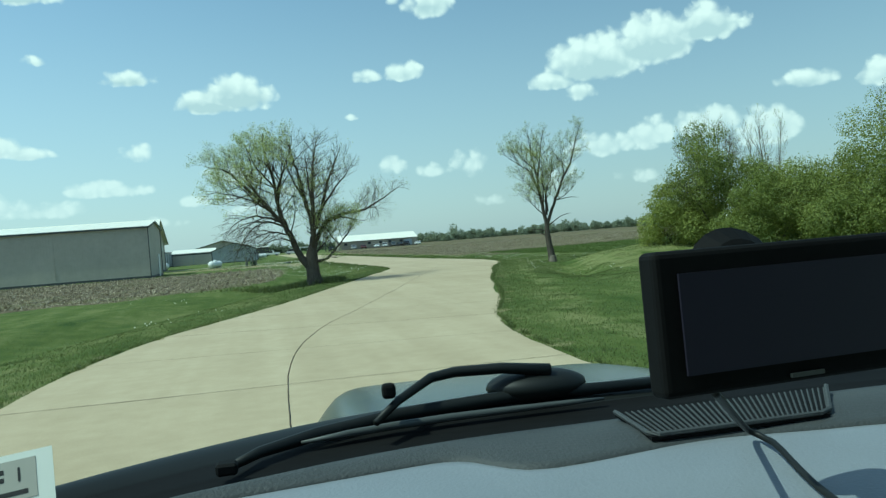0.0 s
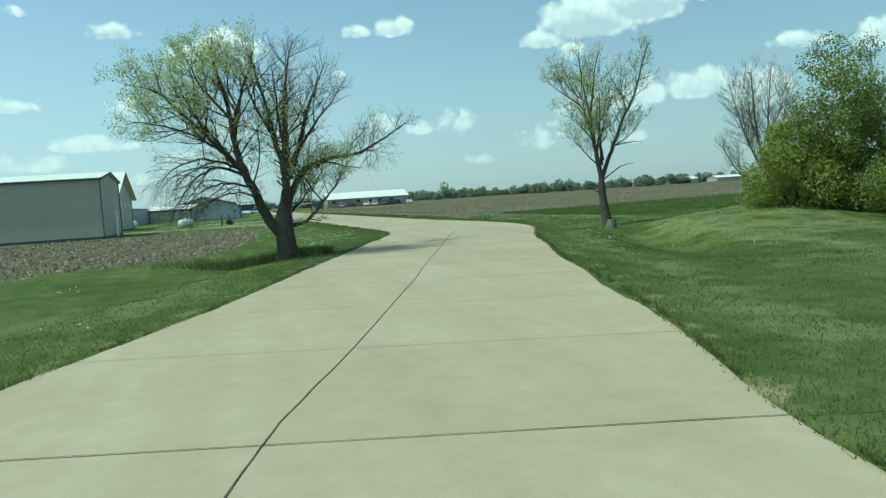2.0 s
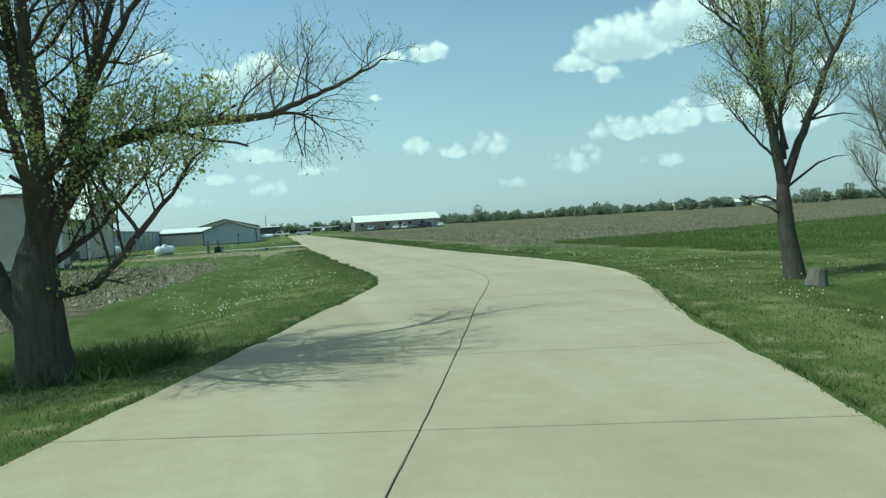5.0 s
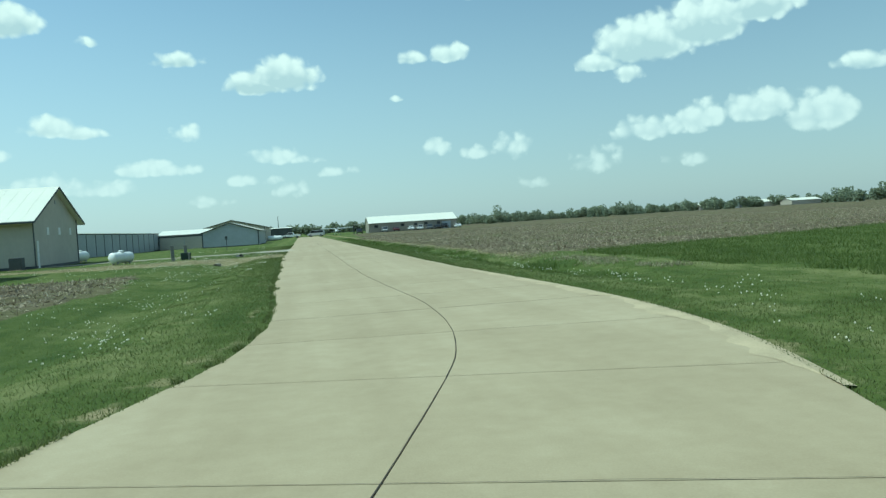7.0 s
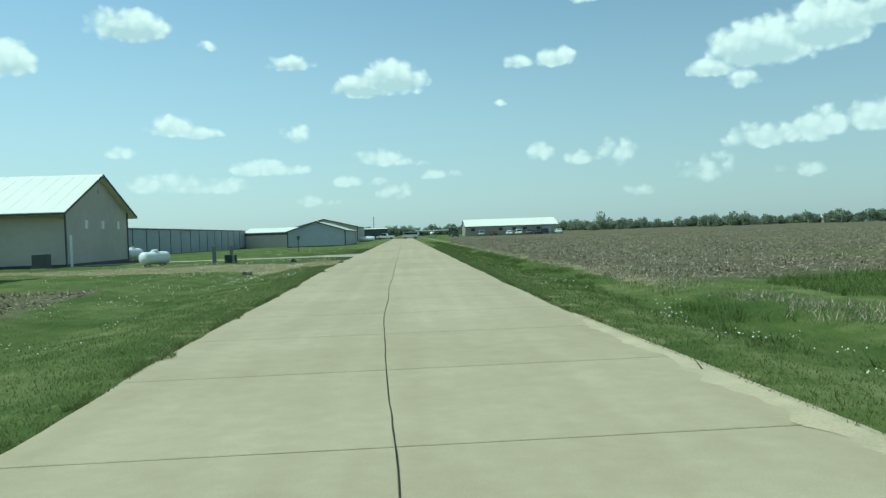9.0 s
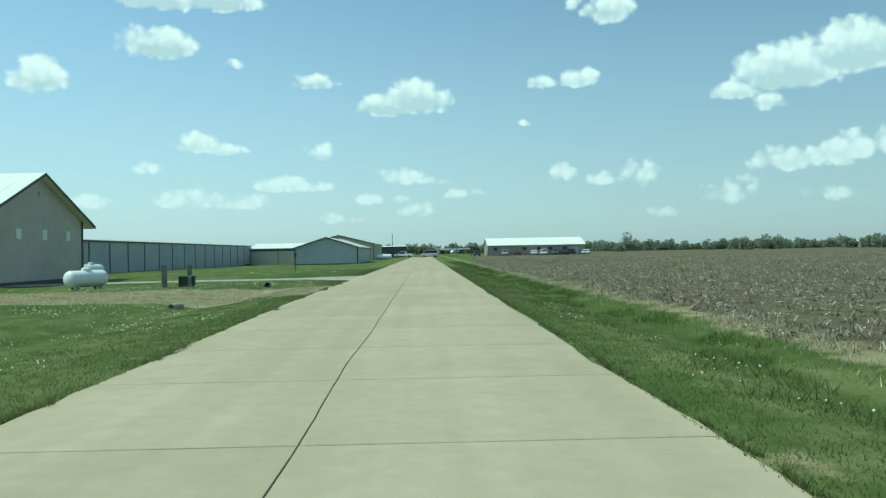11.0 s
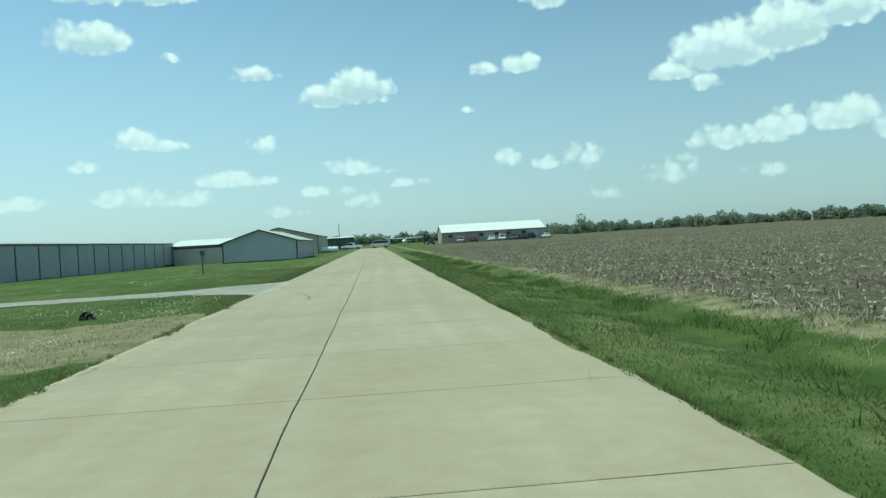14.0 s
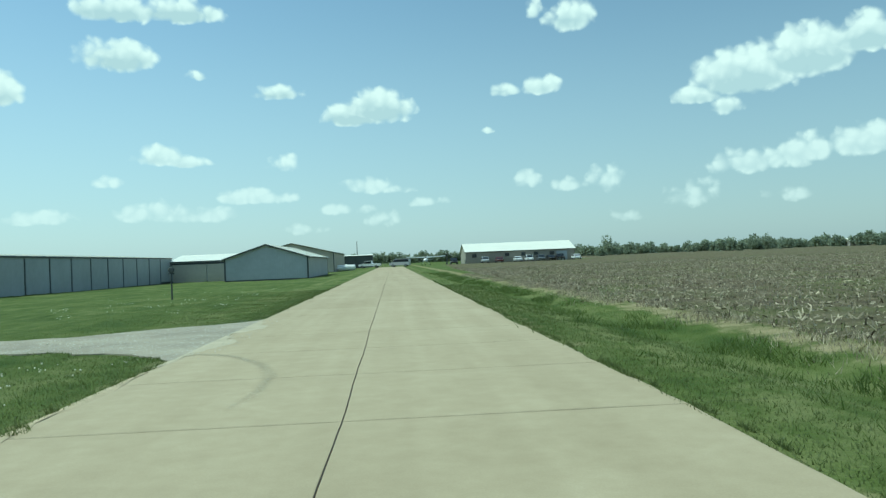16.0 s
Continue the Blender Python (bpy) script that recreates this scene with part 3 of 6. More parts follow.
def build_road():
    road = thing("road", 0, 0, 0, "pale weathered concrete drive of jointed slabs", "road", kind="structure")
    rnd = random.Random(5)
    cum = [0.0]
    for a, b in zip(LINE, LINE[1:]):
        cum.append(cum[-1] + (b - a).length)
    cum = np.array(cum)

    def at(s):
        x, y = np.interp(s, cum, LINE_X), np.interp(s, cum, LINE_Y)
        x2, y2 = np.interp(s + 0.3, cum, LINE_X), np.interp(s + 0.3, cum, LINE_Y)
        x1, y1 = np.interp(s - 0.3, cum, LINE_X), np.interp(s - 0.3, cum, LINE_Y)
        d = Vector((x2 - x1, y2 - y1, 0)).normalized()
        return Vector((x, y, 0)), Vector((d.y, -d.x, 0))
    s0 = float(np.interp(-109.3, LINE_Y, cum))
    s = s0 % 3.05
    joints = [0.0] + list(np.arange(s, cum[-1] - 1, 3.05)) + [cum[-1]]
    for i, (a, b) in enumerate(zip(joints, joints[1:])):
        m = max(3, int((b - a) / 0.5) + 1)
        rows = []
        for k in range(m):
            t = a + 0.006 + (b - a - 0.012) * k / (m - 1)
            p, nrm = at(t)
            p = p + nrm * joint_wander(t)
            wl = -0.06 * noise.noise((t * 0.35, 3, 0)) - 0.05 * noise.noise((t * 1.7, 9, 0))
            wr = 0.10 * noise.noise((t * 0.3, 7, 0)) + 0.06 * noise.noise((t * 1.4, 1, 0))
            if -20.6 < p.y < -10.8:
                wl = 0
            rows.append((p, nrm, wl + float(turf_left(p.y)), wr - float(turf_right(p.y))))
        for side in (-1, 1):
            v, f = slab_mesh(rows, side)
            raw("slab", v, f, M_CONCRETE, road)
    # tar in the middle joint, wandering a little, and in the cross joints
    mid_v, mid_f = [], []
    ss = np.arange(0, cum[-1], 0.25)
    for k, t in enumerate(ss):
        p, nrm = at(t)
        w = joint_wander(t)
        half = 0.0034 + 0.0016 * noise.noise((t * 1.1, 4, 2))
        for q in (w - half, w + half):
            mid_v.append((p.x + nrm.x * q, p.y + nrm.y * q, 0.003))
        if k:
            mid_f.append((2 * k - 2, 2 * k - 1, 2 * k + 1, 2 * k))
    raw("middle_joint_seal", mid_v, mid_f, M_SEAL, road, "black tar seal along the middle joint")
    for i, t in enumerate(joints[1:-1]):
        p, nrm = at(t)
        along = Vector((-nrm.y, nrm.x, 0))
        v, f = [], []
        dark = 0.75 * rnd.random()
        if min(abs(p.y - q) for q in (-109.3, -103.2, -94.4, -71.2)) < 1.0:
            dark = 0.95
        for k in range(17):
            w = -HALF_LEFT + 0.05 + (HALF_LEFT + HALF_RIGHT - 0.1) * k / 14
            half = (0.0012 + 0.0045 * dark ** 3) * (0.4 + rnd.random())
            e = 0.02 * noise.noise((w, t, 1))
            for q in (e - half, e + half):
                v.append((p.x + nrm.x * w + along.x * q, p.y + nrm.y * w + along.y * q, 0.002))
            if k:
                f.append((2 * k - 2, 2 * k, 2 * k + 1, 2 * k - 1))
        raw("cross_joint", v, f, M_SEAL, road)
    return road


def build_drive():
    bm = bmesh.new()
    top = [bm.verts.new((x, y, -0.002 + 0.006 * min(1.0, max(0.0, (-3.2 - x) / 2)))) for x, y in DRIVE]
    f = bm.faces.new(top)
    r = bmesh.ops.extrude_face_region(bm, geom=[f])
    bmesh.ops.translate(bm, verts=[v for v in r["geom"] if isinstance(v, bmesh.types.BMVert)], vec=(0, 0, -0.12))
    bmesh.ops.recalc_face_normals(bm, faces=bm.faces[:])
    bmesh.ops.triangulate(bm, faces=[q for q in bm.faces if len(q.verts) > 4])
    return tagged(part("side_drive", bm, M_GRAVEL), "pale gravel side drive joining the concrete road", "driveway", kind="structure")


def edge_sand(name, side, y0, y1, wide, seed, label, mat=None):
    """Blown sand and soil lying on the slab's edge, with a ragged inner outline."""
    v, f = [], []
    ys = np.arange(y0, y1, 0.12)
    for k, y in enumerate(ys):
        x = float(road_x(y))
        slope = float(road_x(y + 0.5) - road_x(y - 0.5))
        s = math.sqrt(1 + slope * slope)
        lim = HALF_RIGHT - float(turf_right(y)) if side > 0 else HALF_LEFT - float(turf_left(y))
        fade = max(0.0, min(1.0, (y - y0) / 2, (y1 - y) / 2))
        inner = lim - fade * max(0.0, wide * (0.55 + 0.9 * noise.noise((y * 0.55, seed, 0)) + 0.45 * noise.noise((y * 2.6, seed, 4))))
        for q, z in ((lim + 0.10, -0.012), (lim - 0.02, 0.010), ((lim + inner) / 2, 0.008), (inner, 0.0005)):
            v.append((x + side * q * s, y, z))
        if k:
            a, b = 4 * k - 4, 4 * k
            f += [(a + j, a + j + 1, b + j + 1, b + j) if side < 0 else (a + j, b + j, b + j + 1, a + j + 1) for j in range(3)]
    return tagged(raw(name, v, f, mat or M_SAND, None), label, "sand", kind="stuff")


build_road()
build_drive()
edge_sand("edge_sand", 1, -79, -60, 0.42, 1, "pale sand blown over the edge of the concrete")
edge_sand("edge_sand", -1, -50, -21, 0.14, 4, "pale sand and soil along the edge of the concrete")


edge_sand("edge_gravel", -1, -20.6, -11.0, 0.5, 6, "pale gravel dust dragged from the side drive", M_DUST)


def dust_arc():
    """A worn pale arc that turning wheels left on the slabs."""
    path = [(-3.0, -18.85), (-2.7, -19.05), (-2.1, -19.6), (-1.5, -20.7), (-1.15, -22.0), (-1.07, -23.2), (-1.2, -24.4)]
    rng = np.random.default_rng(44)
    at = np.array(path)
    leg = np.r_[0, np.cumsum(np.linalg.norm(np.diff(at, axis=0), axis=1))]
    n = 2600
    w = leg[-1] * rng.random(n)
    x, y = np.interp(w, leg, at[:, 0]), np.interp(w, leg, at[:, 1])
    wide = 0.05 + 0.05 * np.array([noise.noise((a * 1.5, 0, 2)) for a in w])
    x, y = x + rng.normal(0, 1, n) * wide, y + rng.normal(0, 1, n) * wide
    ok = rng.random(n) < 1 - 0.75 * (w / leg[-1]) ** 1.5
    x, y = x[ok], y[ok]
    r, turn = rng.uniform(0.004, 0.016, len(x)), rng.uniform(0, 6.28, len(x))
    lift = rng.uniform(0.0012, 0.0024, len(x))
    V = np.stack([np.stack([x + r * rng.uniform(0.5, 1.2, len(x)) * np.cos(turn + q), y + r * rng.uniform(0.5, 1.2, len(x)) * np.sin(turn + q), lift], -1) for q in (0, 1.25, 2.5, 3.75, 5.0)], 1).reshape(-1, 3)
    ob = big_mesh("dust_track", V, np.arange(len(V)), np.full(len(x), 5), M_DUST)
    return tagged(ob, "pale dusty wheel track curving onto the concrete", "dust", kind="stuff")


def drive_stones():
    rng = np.random.default_rng(41)
    x, y = rng.uniform(-21, -2.4, 26000), rng.uniform(-21, -10.5, 26000)
    ok = inside(x, y, DRIVE) | ((x > -4.0) & (y > -20) & (y < -11) & (rng.random(len(x)) < 0.25))
    x, y = x[ok], y[ok]
    n = len(x)
    r = rng.uniform(0.006, 0.018, (n, 1, 1))
    shape = np.array([(1, 0, 0), (0, 1, 0), (-1, 0, 0), (0, -1, 0), (0, 0, 0.7), (0, 0, -0.7)])[None] * rng.uniform(0.6, 1.3, (n, 6, 1))
    V = (np.stack([x, y, np.full(n, 0.006)], -1)[:, None, :] + shape * r).reshape(-1, 3)
    tri = np.array([(0, 1, 4), (1, 2, 4), (2, 3, 4), (3, 0, 4)])
    F = (np.arange(n)[:, None, None] * 6 + tri[None]).reshape(-1)
    return tagged(big_mesh("gravel_stones", V, F, np.full(4 * n, 3), M_STONE), "loose pale gravel stones on the side drive", "gravel", kind="stuff")


dust_arc()
drive_stones()


# ---- buildings ----
def gabled(name, label, x0, x1, y0, y1, eave, ridge, axis, wall_mat, end_mat, over=0.35, base=-0.1, group="", roof_label="white steel sheet roof", ridge_shift=0.0, over_end=None, category="building"):
    """A long building with a gabled roof whose ridge runs along the axis (0: x, 1: y). Walls, gable ends, roof slopes and trim are parts."""
    over_end = over if over_end is None else over_end
    b = thing(name, (x0 + x1) / 2, (y0 + y1) / 2, base, label, category, group)
    inv = Matrix.Translation((-(x0 + x1) / 2, -(y0 + y1) / 2, -base))
    t = 0.18

    def add(nm, bm, mat, lab=""):
        bm.transform(inv)
        return part(nm, bm, mat, b, lab)
    u0, u1, w0, w1 = (x0, x1, y0, y1) if axis == 1 else (y0, y1, x0, x1)
    mid = (u0 + u1) / 2 + ridge_shift
    for u, v in ((u0, u0 + t), (u1 - t, u1)):
        add("side_wall", prism([(u, base), (v, base), (v, eave), (u, eave)], w0 + t, w1 - t, axis), wall_mat)
    for a, c in ((w0, w0 + t), (w1 - t, w1)):
        add("gable_wall", prism([(u0, base), (u1, base), (u1, eave), (mid, ridge), (u0, eave)], a, c, axis), end_mat)
    for side, ue in ((-1, u0), (1, u1)):
        slope = (ridge - eave) / (mid - ue)
        ueo = ue + side * over
        zo = eave + slope * (ueo - ue)
        add("roof_slope", prism([(mid, ridge + 0.02), (mid, ridge + 0.16), (ueo, zo + 0.16), (ueo, zo + 0.02)], w0 - over_end, w1 + over_end, axis), M_ROOF, roof_label)
        n = max(2, int((w1 - w0) / 0.9))
        rib_v, rib_f = [], []
        for k in range(n + 1):
            w = w0 - over_end + (w1 - w0 + 2 * over_end) * k / n
            for du, dz in ((0, 0.158), (0, 0.170)):
                for u, z in ((mid, ridge), (ueo, zo)):
                    for dw in (-0.025, 0.025):
                        rib_v.append((u, w + dw, z + dz) if axis == 1 else (w + dw, u, z + dz))
            o = k * 8
            rib_f += [(o + 4, o + 5, o + 7, o + 6), (o, o + 4, o + 6, o + 2), (o + 1, o + 3, o + 7, o + 5), (o + 2, o + 6, o + 7, o + 3)]
        rib = raw("roof_rib", [inv @ Vector(v) for v in rib_v], rib_f, M_ROOF, b)
        add("eave_trim", prism([(ueo, zo - 0.01), (ueo, zo + 0.12), (ueo + side * 0.03, zo + 0.12), (ueo + side * 0.03, zo - 0.01)], w0 - over_end, w1 + over_end, axis), M_TRIM, "dark eave trim")
        for w, e in ((w0 - over_end, -0.03), (w1 + over_end, 0.03)):
            add("verge_trim", prism([(mid, ridge - 0.02), (mid, ridge + 0.15), (ueo, zo + 0.15), (ueo, zo - 0.02)], min(w, w + e), max(w, w + e), axis), M_TRIM, "dark verge trim")
        for w in (w0, w1):
            s = -0.05 if w == w0 else 0.05
            uo = ue - side * 0.16
            add("corner_trim", prism([(min(uo, ue + side * 0.03), base), (max(uo, ue + side * 0.03), base), (max(uo, ue + side * 0.03), eave), (min(uo, ue + side * 0.03), eave)], min(w, w + s), max(w, w + s), axis), M_TRIM, "dark corner trim")
    # dark splash board at the foot
    for w, s in ((w0, -0.04), (w1, 0.04)):
        add("splash_board", prism([(u0, base), (u1, base), (u1, base + 0.28), (u0, base + 0.28)], min(w, w + s), max(w, w + s), axis), M_TRIM)
    for u, s in ((u0, -0.04), (u1, 0.04)):
        add("splash_board", prism([(min(u, u + s), base), (max(u, u + s), base), (max(u, u + s), base + 0.28), (min(u, u + s), base + 0.28)], w0, w1, axis), M_TRIM)
    return b, inv


def on(b, inv, name, bm, mat, label=""):
    bm.transform(inv)
    return part(name, bm, mat, b, label)


shed, inv = gabled("storage_shed", "long low tan-grey steel storage shed beside the stubble field", -62, -18.9, -46.4, -37.6, 4.35, 4.95, 0, M_SHED, M_SHED_END, 0.15)
on(shed, inv, "door", box(-18.9, -18.82, -40.6, -39.7, 0, 2.05, 0.01), M_WHITE, "white steel side door")
for k in range(6):
    on(shed, inv, "panel_seam", box(-26.5 - 6 * k, -26.44 - 6 * k, -46.43, -46.4, 0.2, 4.3), M_SHED)

barn, inv = gabled("tall_barn", "tall cream steel barn with a steep white roof", -44, -21.7, -20.9, -9.2, 3.85, 6.35, 0, M_BARN_SIDE, M_BARN, 1.0, over_end=0.45)
for y in (-17.4, -14.4, -11.3):
    on(barn, inv, "window", box(-21.7, -21.66, y - 0.27, y + 0.27, 2.55, 3.15, 0.01), M_WHITE, "small white blanked window")
on(barn, inv, "gable_vent", box(-21.7, -21.66, -15.08, -14.92, 5.1, 5.4, 0.01), M_STEEL)
on(barn, inv, "door", box(-21.7, -21.65, -20.3, -19.9, 0, 2.1, 0.01), M_WHITE, "white door in the gable wall")

unit = thing("air_conditioner", -22.19, -23.27, -0.03, "dark grey air conditioner on a concrete pad beside the barn", "air conditioner")
part("cabinet", box(-0.42, 0.42, -0.42, 0.42, 0.06, 0.95, 0.03, 2), M_TRIM, unit)
part("top_grille", tube([(0, 0, 0.95), (0, 0, 0.97), (0, 0, 0.985)], [0.34, 0.34, 0.3], 20), M_POST, unit)
part("concrete_pad", box(-0.5, 0.5, -0.5, 0.5, -0.05, 0.06, 0.01), M_CONCRETE, unit)

row, inv = gabled("hangar_row", "long blue-grey row of sliding-door hangars", -42, -29.5, -6.0, 76.5, 2.95, 3.4, 1, M_BLUE_END, M_BLUE, 0.08, base=-0.35)
for k in range(17):
    y = -4.0 + k * 4.7
    wide = 0.055 if k % 5 else 0.16
    on(row, inv, "door_post", box(-29.5, -29.42, y - wide / 2, y + wide / 2, -0.3, 2.9), M_POST, "grey upright between sliding doors")
    if k < 16:
        on(row, inv, "sliding_door", box(-29.5, -29.45, y + 0.2, y + 4.5, -0.25, 2.78, 0.015), M_BLUE_END, "blue-grey sliding door leaf")

annex, inv = gabled("hangar_wing", "low hangar wing with sliding doors and a white roof", -29.4, -19.9, 76.0, 90.0, 2.44, 3.35, 0, M_BLUE, M_BLUE_END, 0.3, base=-0.4)
on(annex, inv, "door_track", box(-29.3, -20.0, 75.86, 75.96, 2.1, 2.3), M_TRIM, "dark door track")
for k, x in enumerate((-29.2, -24.6)):
    on(annex, inv, "sliding_door", box(x, x + 4.5, 75.9, 75.98, -0.35, 2.08, 0.015), M_BARN_SIDE, "pale sliding door leaf")

hangar, inv = gabled("gabled_hangar", "blue-grey steel hangar with a low gable", -19.8, -9.7, 64.0, 92.0, 2.40, 4.0, 1, M_BLUE_END, M_BLUE, 0.25, base=-0.4)
hangar2, inv = gabled("far_hangar", "tan-grey steel hangar behind the blue one", -28.6, -11.4, 130.0, 165.0, 3.7, 5.85, 1, M_SHED_END, M_SHED, 0.25, base=-0.5)
terminal, inv = gabled("office_hangar", "long grey hangar with a white roof beside the car park", 20.6, 50.6, 180.0, 196.0, 3.05, 5.35, 0, M_OFFICE, M_OFFICE, 0.3, base=-0.3)


# ---- trees ----
def grow(rng, start, direction, length, radius, depth, segs, out, tips, wander=0.25, lift=0.1, split=(2, 3), shrink=0.72, spread=0.6):
    """A limb as a wandering line, with side shoots; collects (points, radii) and the tips for leaves."""
    p, d = Vector(start), Vector(direction).normalized()
    pts, rad = [p.copy()], [radius]
    n = max(3, segs)
    kids = []
    for k in range(n):
        d = (d + Vector((rng.gauss(0, wander), rng.gauss(0, wander), rng.gauss(0, wander * 0.7) + lift * 0.3)) * 0.45).normalized()
        p = p + d * length / n
        pts.append(p.copy())
        rad.append(radius * (1 - 0.62 * (k + 1) / n))
        if depth > 0 and k >= n * 0.25:
            kids.append((p.copy(), d.copy(), rad[-1]))
    out.append((pts, rad))
    if depth <= 1:
        for q in pts[1:]:
            tips.append((q.copy(), depth))
    if depth == 0:
        return
    if depth == 1:
        for _ in range(3):
            q, dd, r = rng.choice(kids)
            side = Vector((rng.gauss(0, 1), rng.gauss(0, 1), rng.gauss(0.2, 0.8)))
            e = (dd + side * 0.6).normalized() * length * rng.uniform(0.3, 0.6)
            out.append(([q, q + e * 0.5 + Vector((0, 0, 0.01)), q + e], [r * 0.5, r * 0.4, r * 0.2]))
            tips.append((q + e, 0))
    for _ in range(rng.randint(*split) + (1 if depth > 2 else 0)):
        q, dd, r = rng.choice(kids)
        side = Vector((rng.gauss(0, 1), rng.gauss(0, 1), rng.gauss(0.15, 0.7)))
        side = (side - dd * side.dot(dd)).normalized()
        nd = (dd + side * rng.uniform(spread * 0.6, spread * 1.5)).normalized()
        grow(rng, q, nd, length * rng.uniform(shrink * 0.75, shrink * 1.1), r * rng.uniform(0.55, 0.8), depth - 1, max(3, segs - 1), out, tips, wander, lift, split, shrink, spread)
    q, dd, r = kids[-1]
    grow(rng, pts[-1], d, length * shrink, rad[-1] * 0.95, depth - 1, max(3, segs - 1), out, tips, wander, lift, split, shrink, spread)


def limb_mesh(name, limbs, mat, parent, thin=0.0042):
    V, F, S = [], [], []
    base = 0
    for pts, rad in limbs:
        sides = 8 if rad[0] > 0.08 else (5 if rad[0] > 0.025 else 3)
        u = None
        for i, p in enumerate(pts):
            d = (pts[min(i + 1, len(pts) - 1)] - pts[max(i - 1, 0)])
            d = d.normalized() if d.length > 1e-6 else Vector((0, 0, 1))
            u = d.orthogonal().normalized() if u is None else (u - d * u.dot(d)).normalized()
            w = d.cross(u)
            r = max(rad[i], thin)
            for k in range(sides):
                a = 2 * math.pi * k / sides
                V.append(p + (u * math.cos(a) + w * math.sin(a)) * r)
        for i in range(len(pts) - 1):
            for k in range(sides):
                a, b = base + i * sides + k, base + i * sides + (k + 1) % sides
                F += [a, b, b + sides, a + sides]
                S.append(4)
        base += len(pts) * sides
    ob = big_mesh(name, V, F, S, mat, parent, True)
    return ob


def leaf_mesh(name, centres, size, mat, parent=None, seed=1, droop=0.0, facing=None):
    """Many small folded leaves, each an island of two triangles; facing: the way that each one's upper side looks, more or less."""
    rng = np.random.default_rng(seed)
    C = np.asarray(centres, np.float32)
    n = len(C)
    d = rng.normal(size=(n, 3))
    d[:, 2] -= droop
    d /= np.linalg.norm(d, axis=1)[:, None]
    s = np.cross(d, rng.normal(size=(n, 3)))
    s /= np.linalg.norm(s, axis=1)[:, None] + 1e-9
    up = np.cross(d, s)
    if facing is not None:
        up = np.asarray(facing) + rng.normal(0, 0.45, (n, 3))
        up /= np.linalg.norm(up, axis=1)[:, None]
        d = np.cross(up, d)
        d /= np.linalg.norm(d, axis=1)[:, None] + 1e-9
        s = np.cross(up, d)
    L = size * rng.uniform(0.6, 1.35, (n, 1))
    a, b = C, C + d * L
    m1, m2 = C + d * L * 0.45 + s * L * 0.32 + up * L * 0.1, C + d * L * 0.45 - s * L * 0.32 + up * L * 0.1
    V = np.stack([a, m1, b, m2], 1).reshape(-1, 3)
    i = np.arange(n)[:, None] * 4
    F = np.concatenate([i + [0, 1, 2], i + [0, 2, 3]], 1).reshape(-1)
    return big_mesh(name, V, F, np.full(2 * n, 3), mat, parent)


def around_tips(rng, tips, per, spread, keep=lambda p: 1.0):
    out = []
    for q, depth in tips:
        k = keep(q)
        for _ in range(per):
            if rng.random() < k:
                out.append((q.x + rng.gauss(0, spread), q.y + rng.gauss(0, spread), q.z + rng.gauss(0, spread)))
    return out


def smooth_line(line, step):
    """The line rounded off, in even short steps."""
    pts = [Vector(p) for p in line]
    out = []
    for i in range(len(pts) - 1):
        p0, p1, p2, p3 = pts[max(i - 1, 0)], pts[i], pts[i + 1], pts[min(i + 2, len(pts) - 1)]
        n = max(2, int((p2 - p1).length / step))
        for k in range(n):
            t = k / n
            out.append(0.5 * ((2 * p1) + (p2 - p0) * t + (2 * p0 - 5 * p1 + 4 * p2 - p3) * t * t + (3 * p1 - p0 - 3 * p2 + p3) * t ** 3))
    return out + [pts[-1]]


class Habit:
    """How a tree branches: for branch, branchlet and twig the spacing along the wood that bears it, the length and the angle; and how far shoots turn up."""
    def __init__(self, gaps, lengths, angles, lift, wander, tip, tail=0.55, bare=0.22, out=0.1):
        self.gaps, self.lengths, self.angles, self.lift, self.wander, self.tip, self.tail, self.bare, self.out = gaps, lengths, angles, lift, wander, tip, tail, bare, out


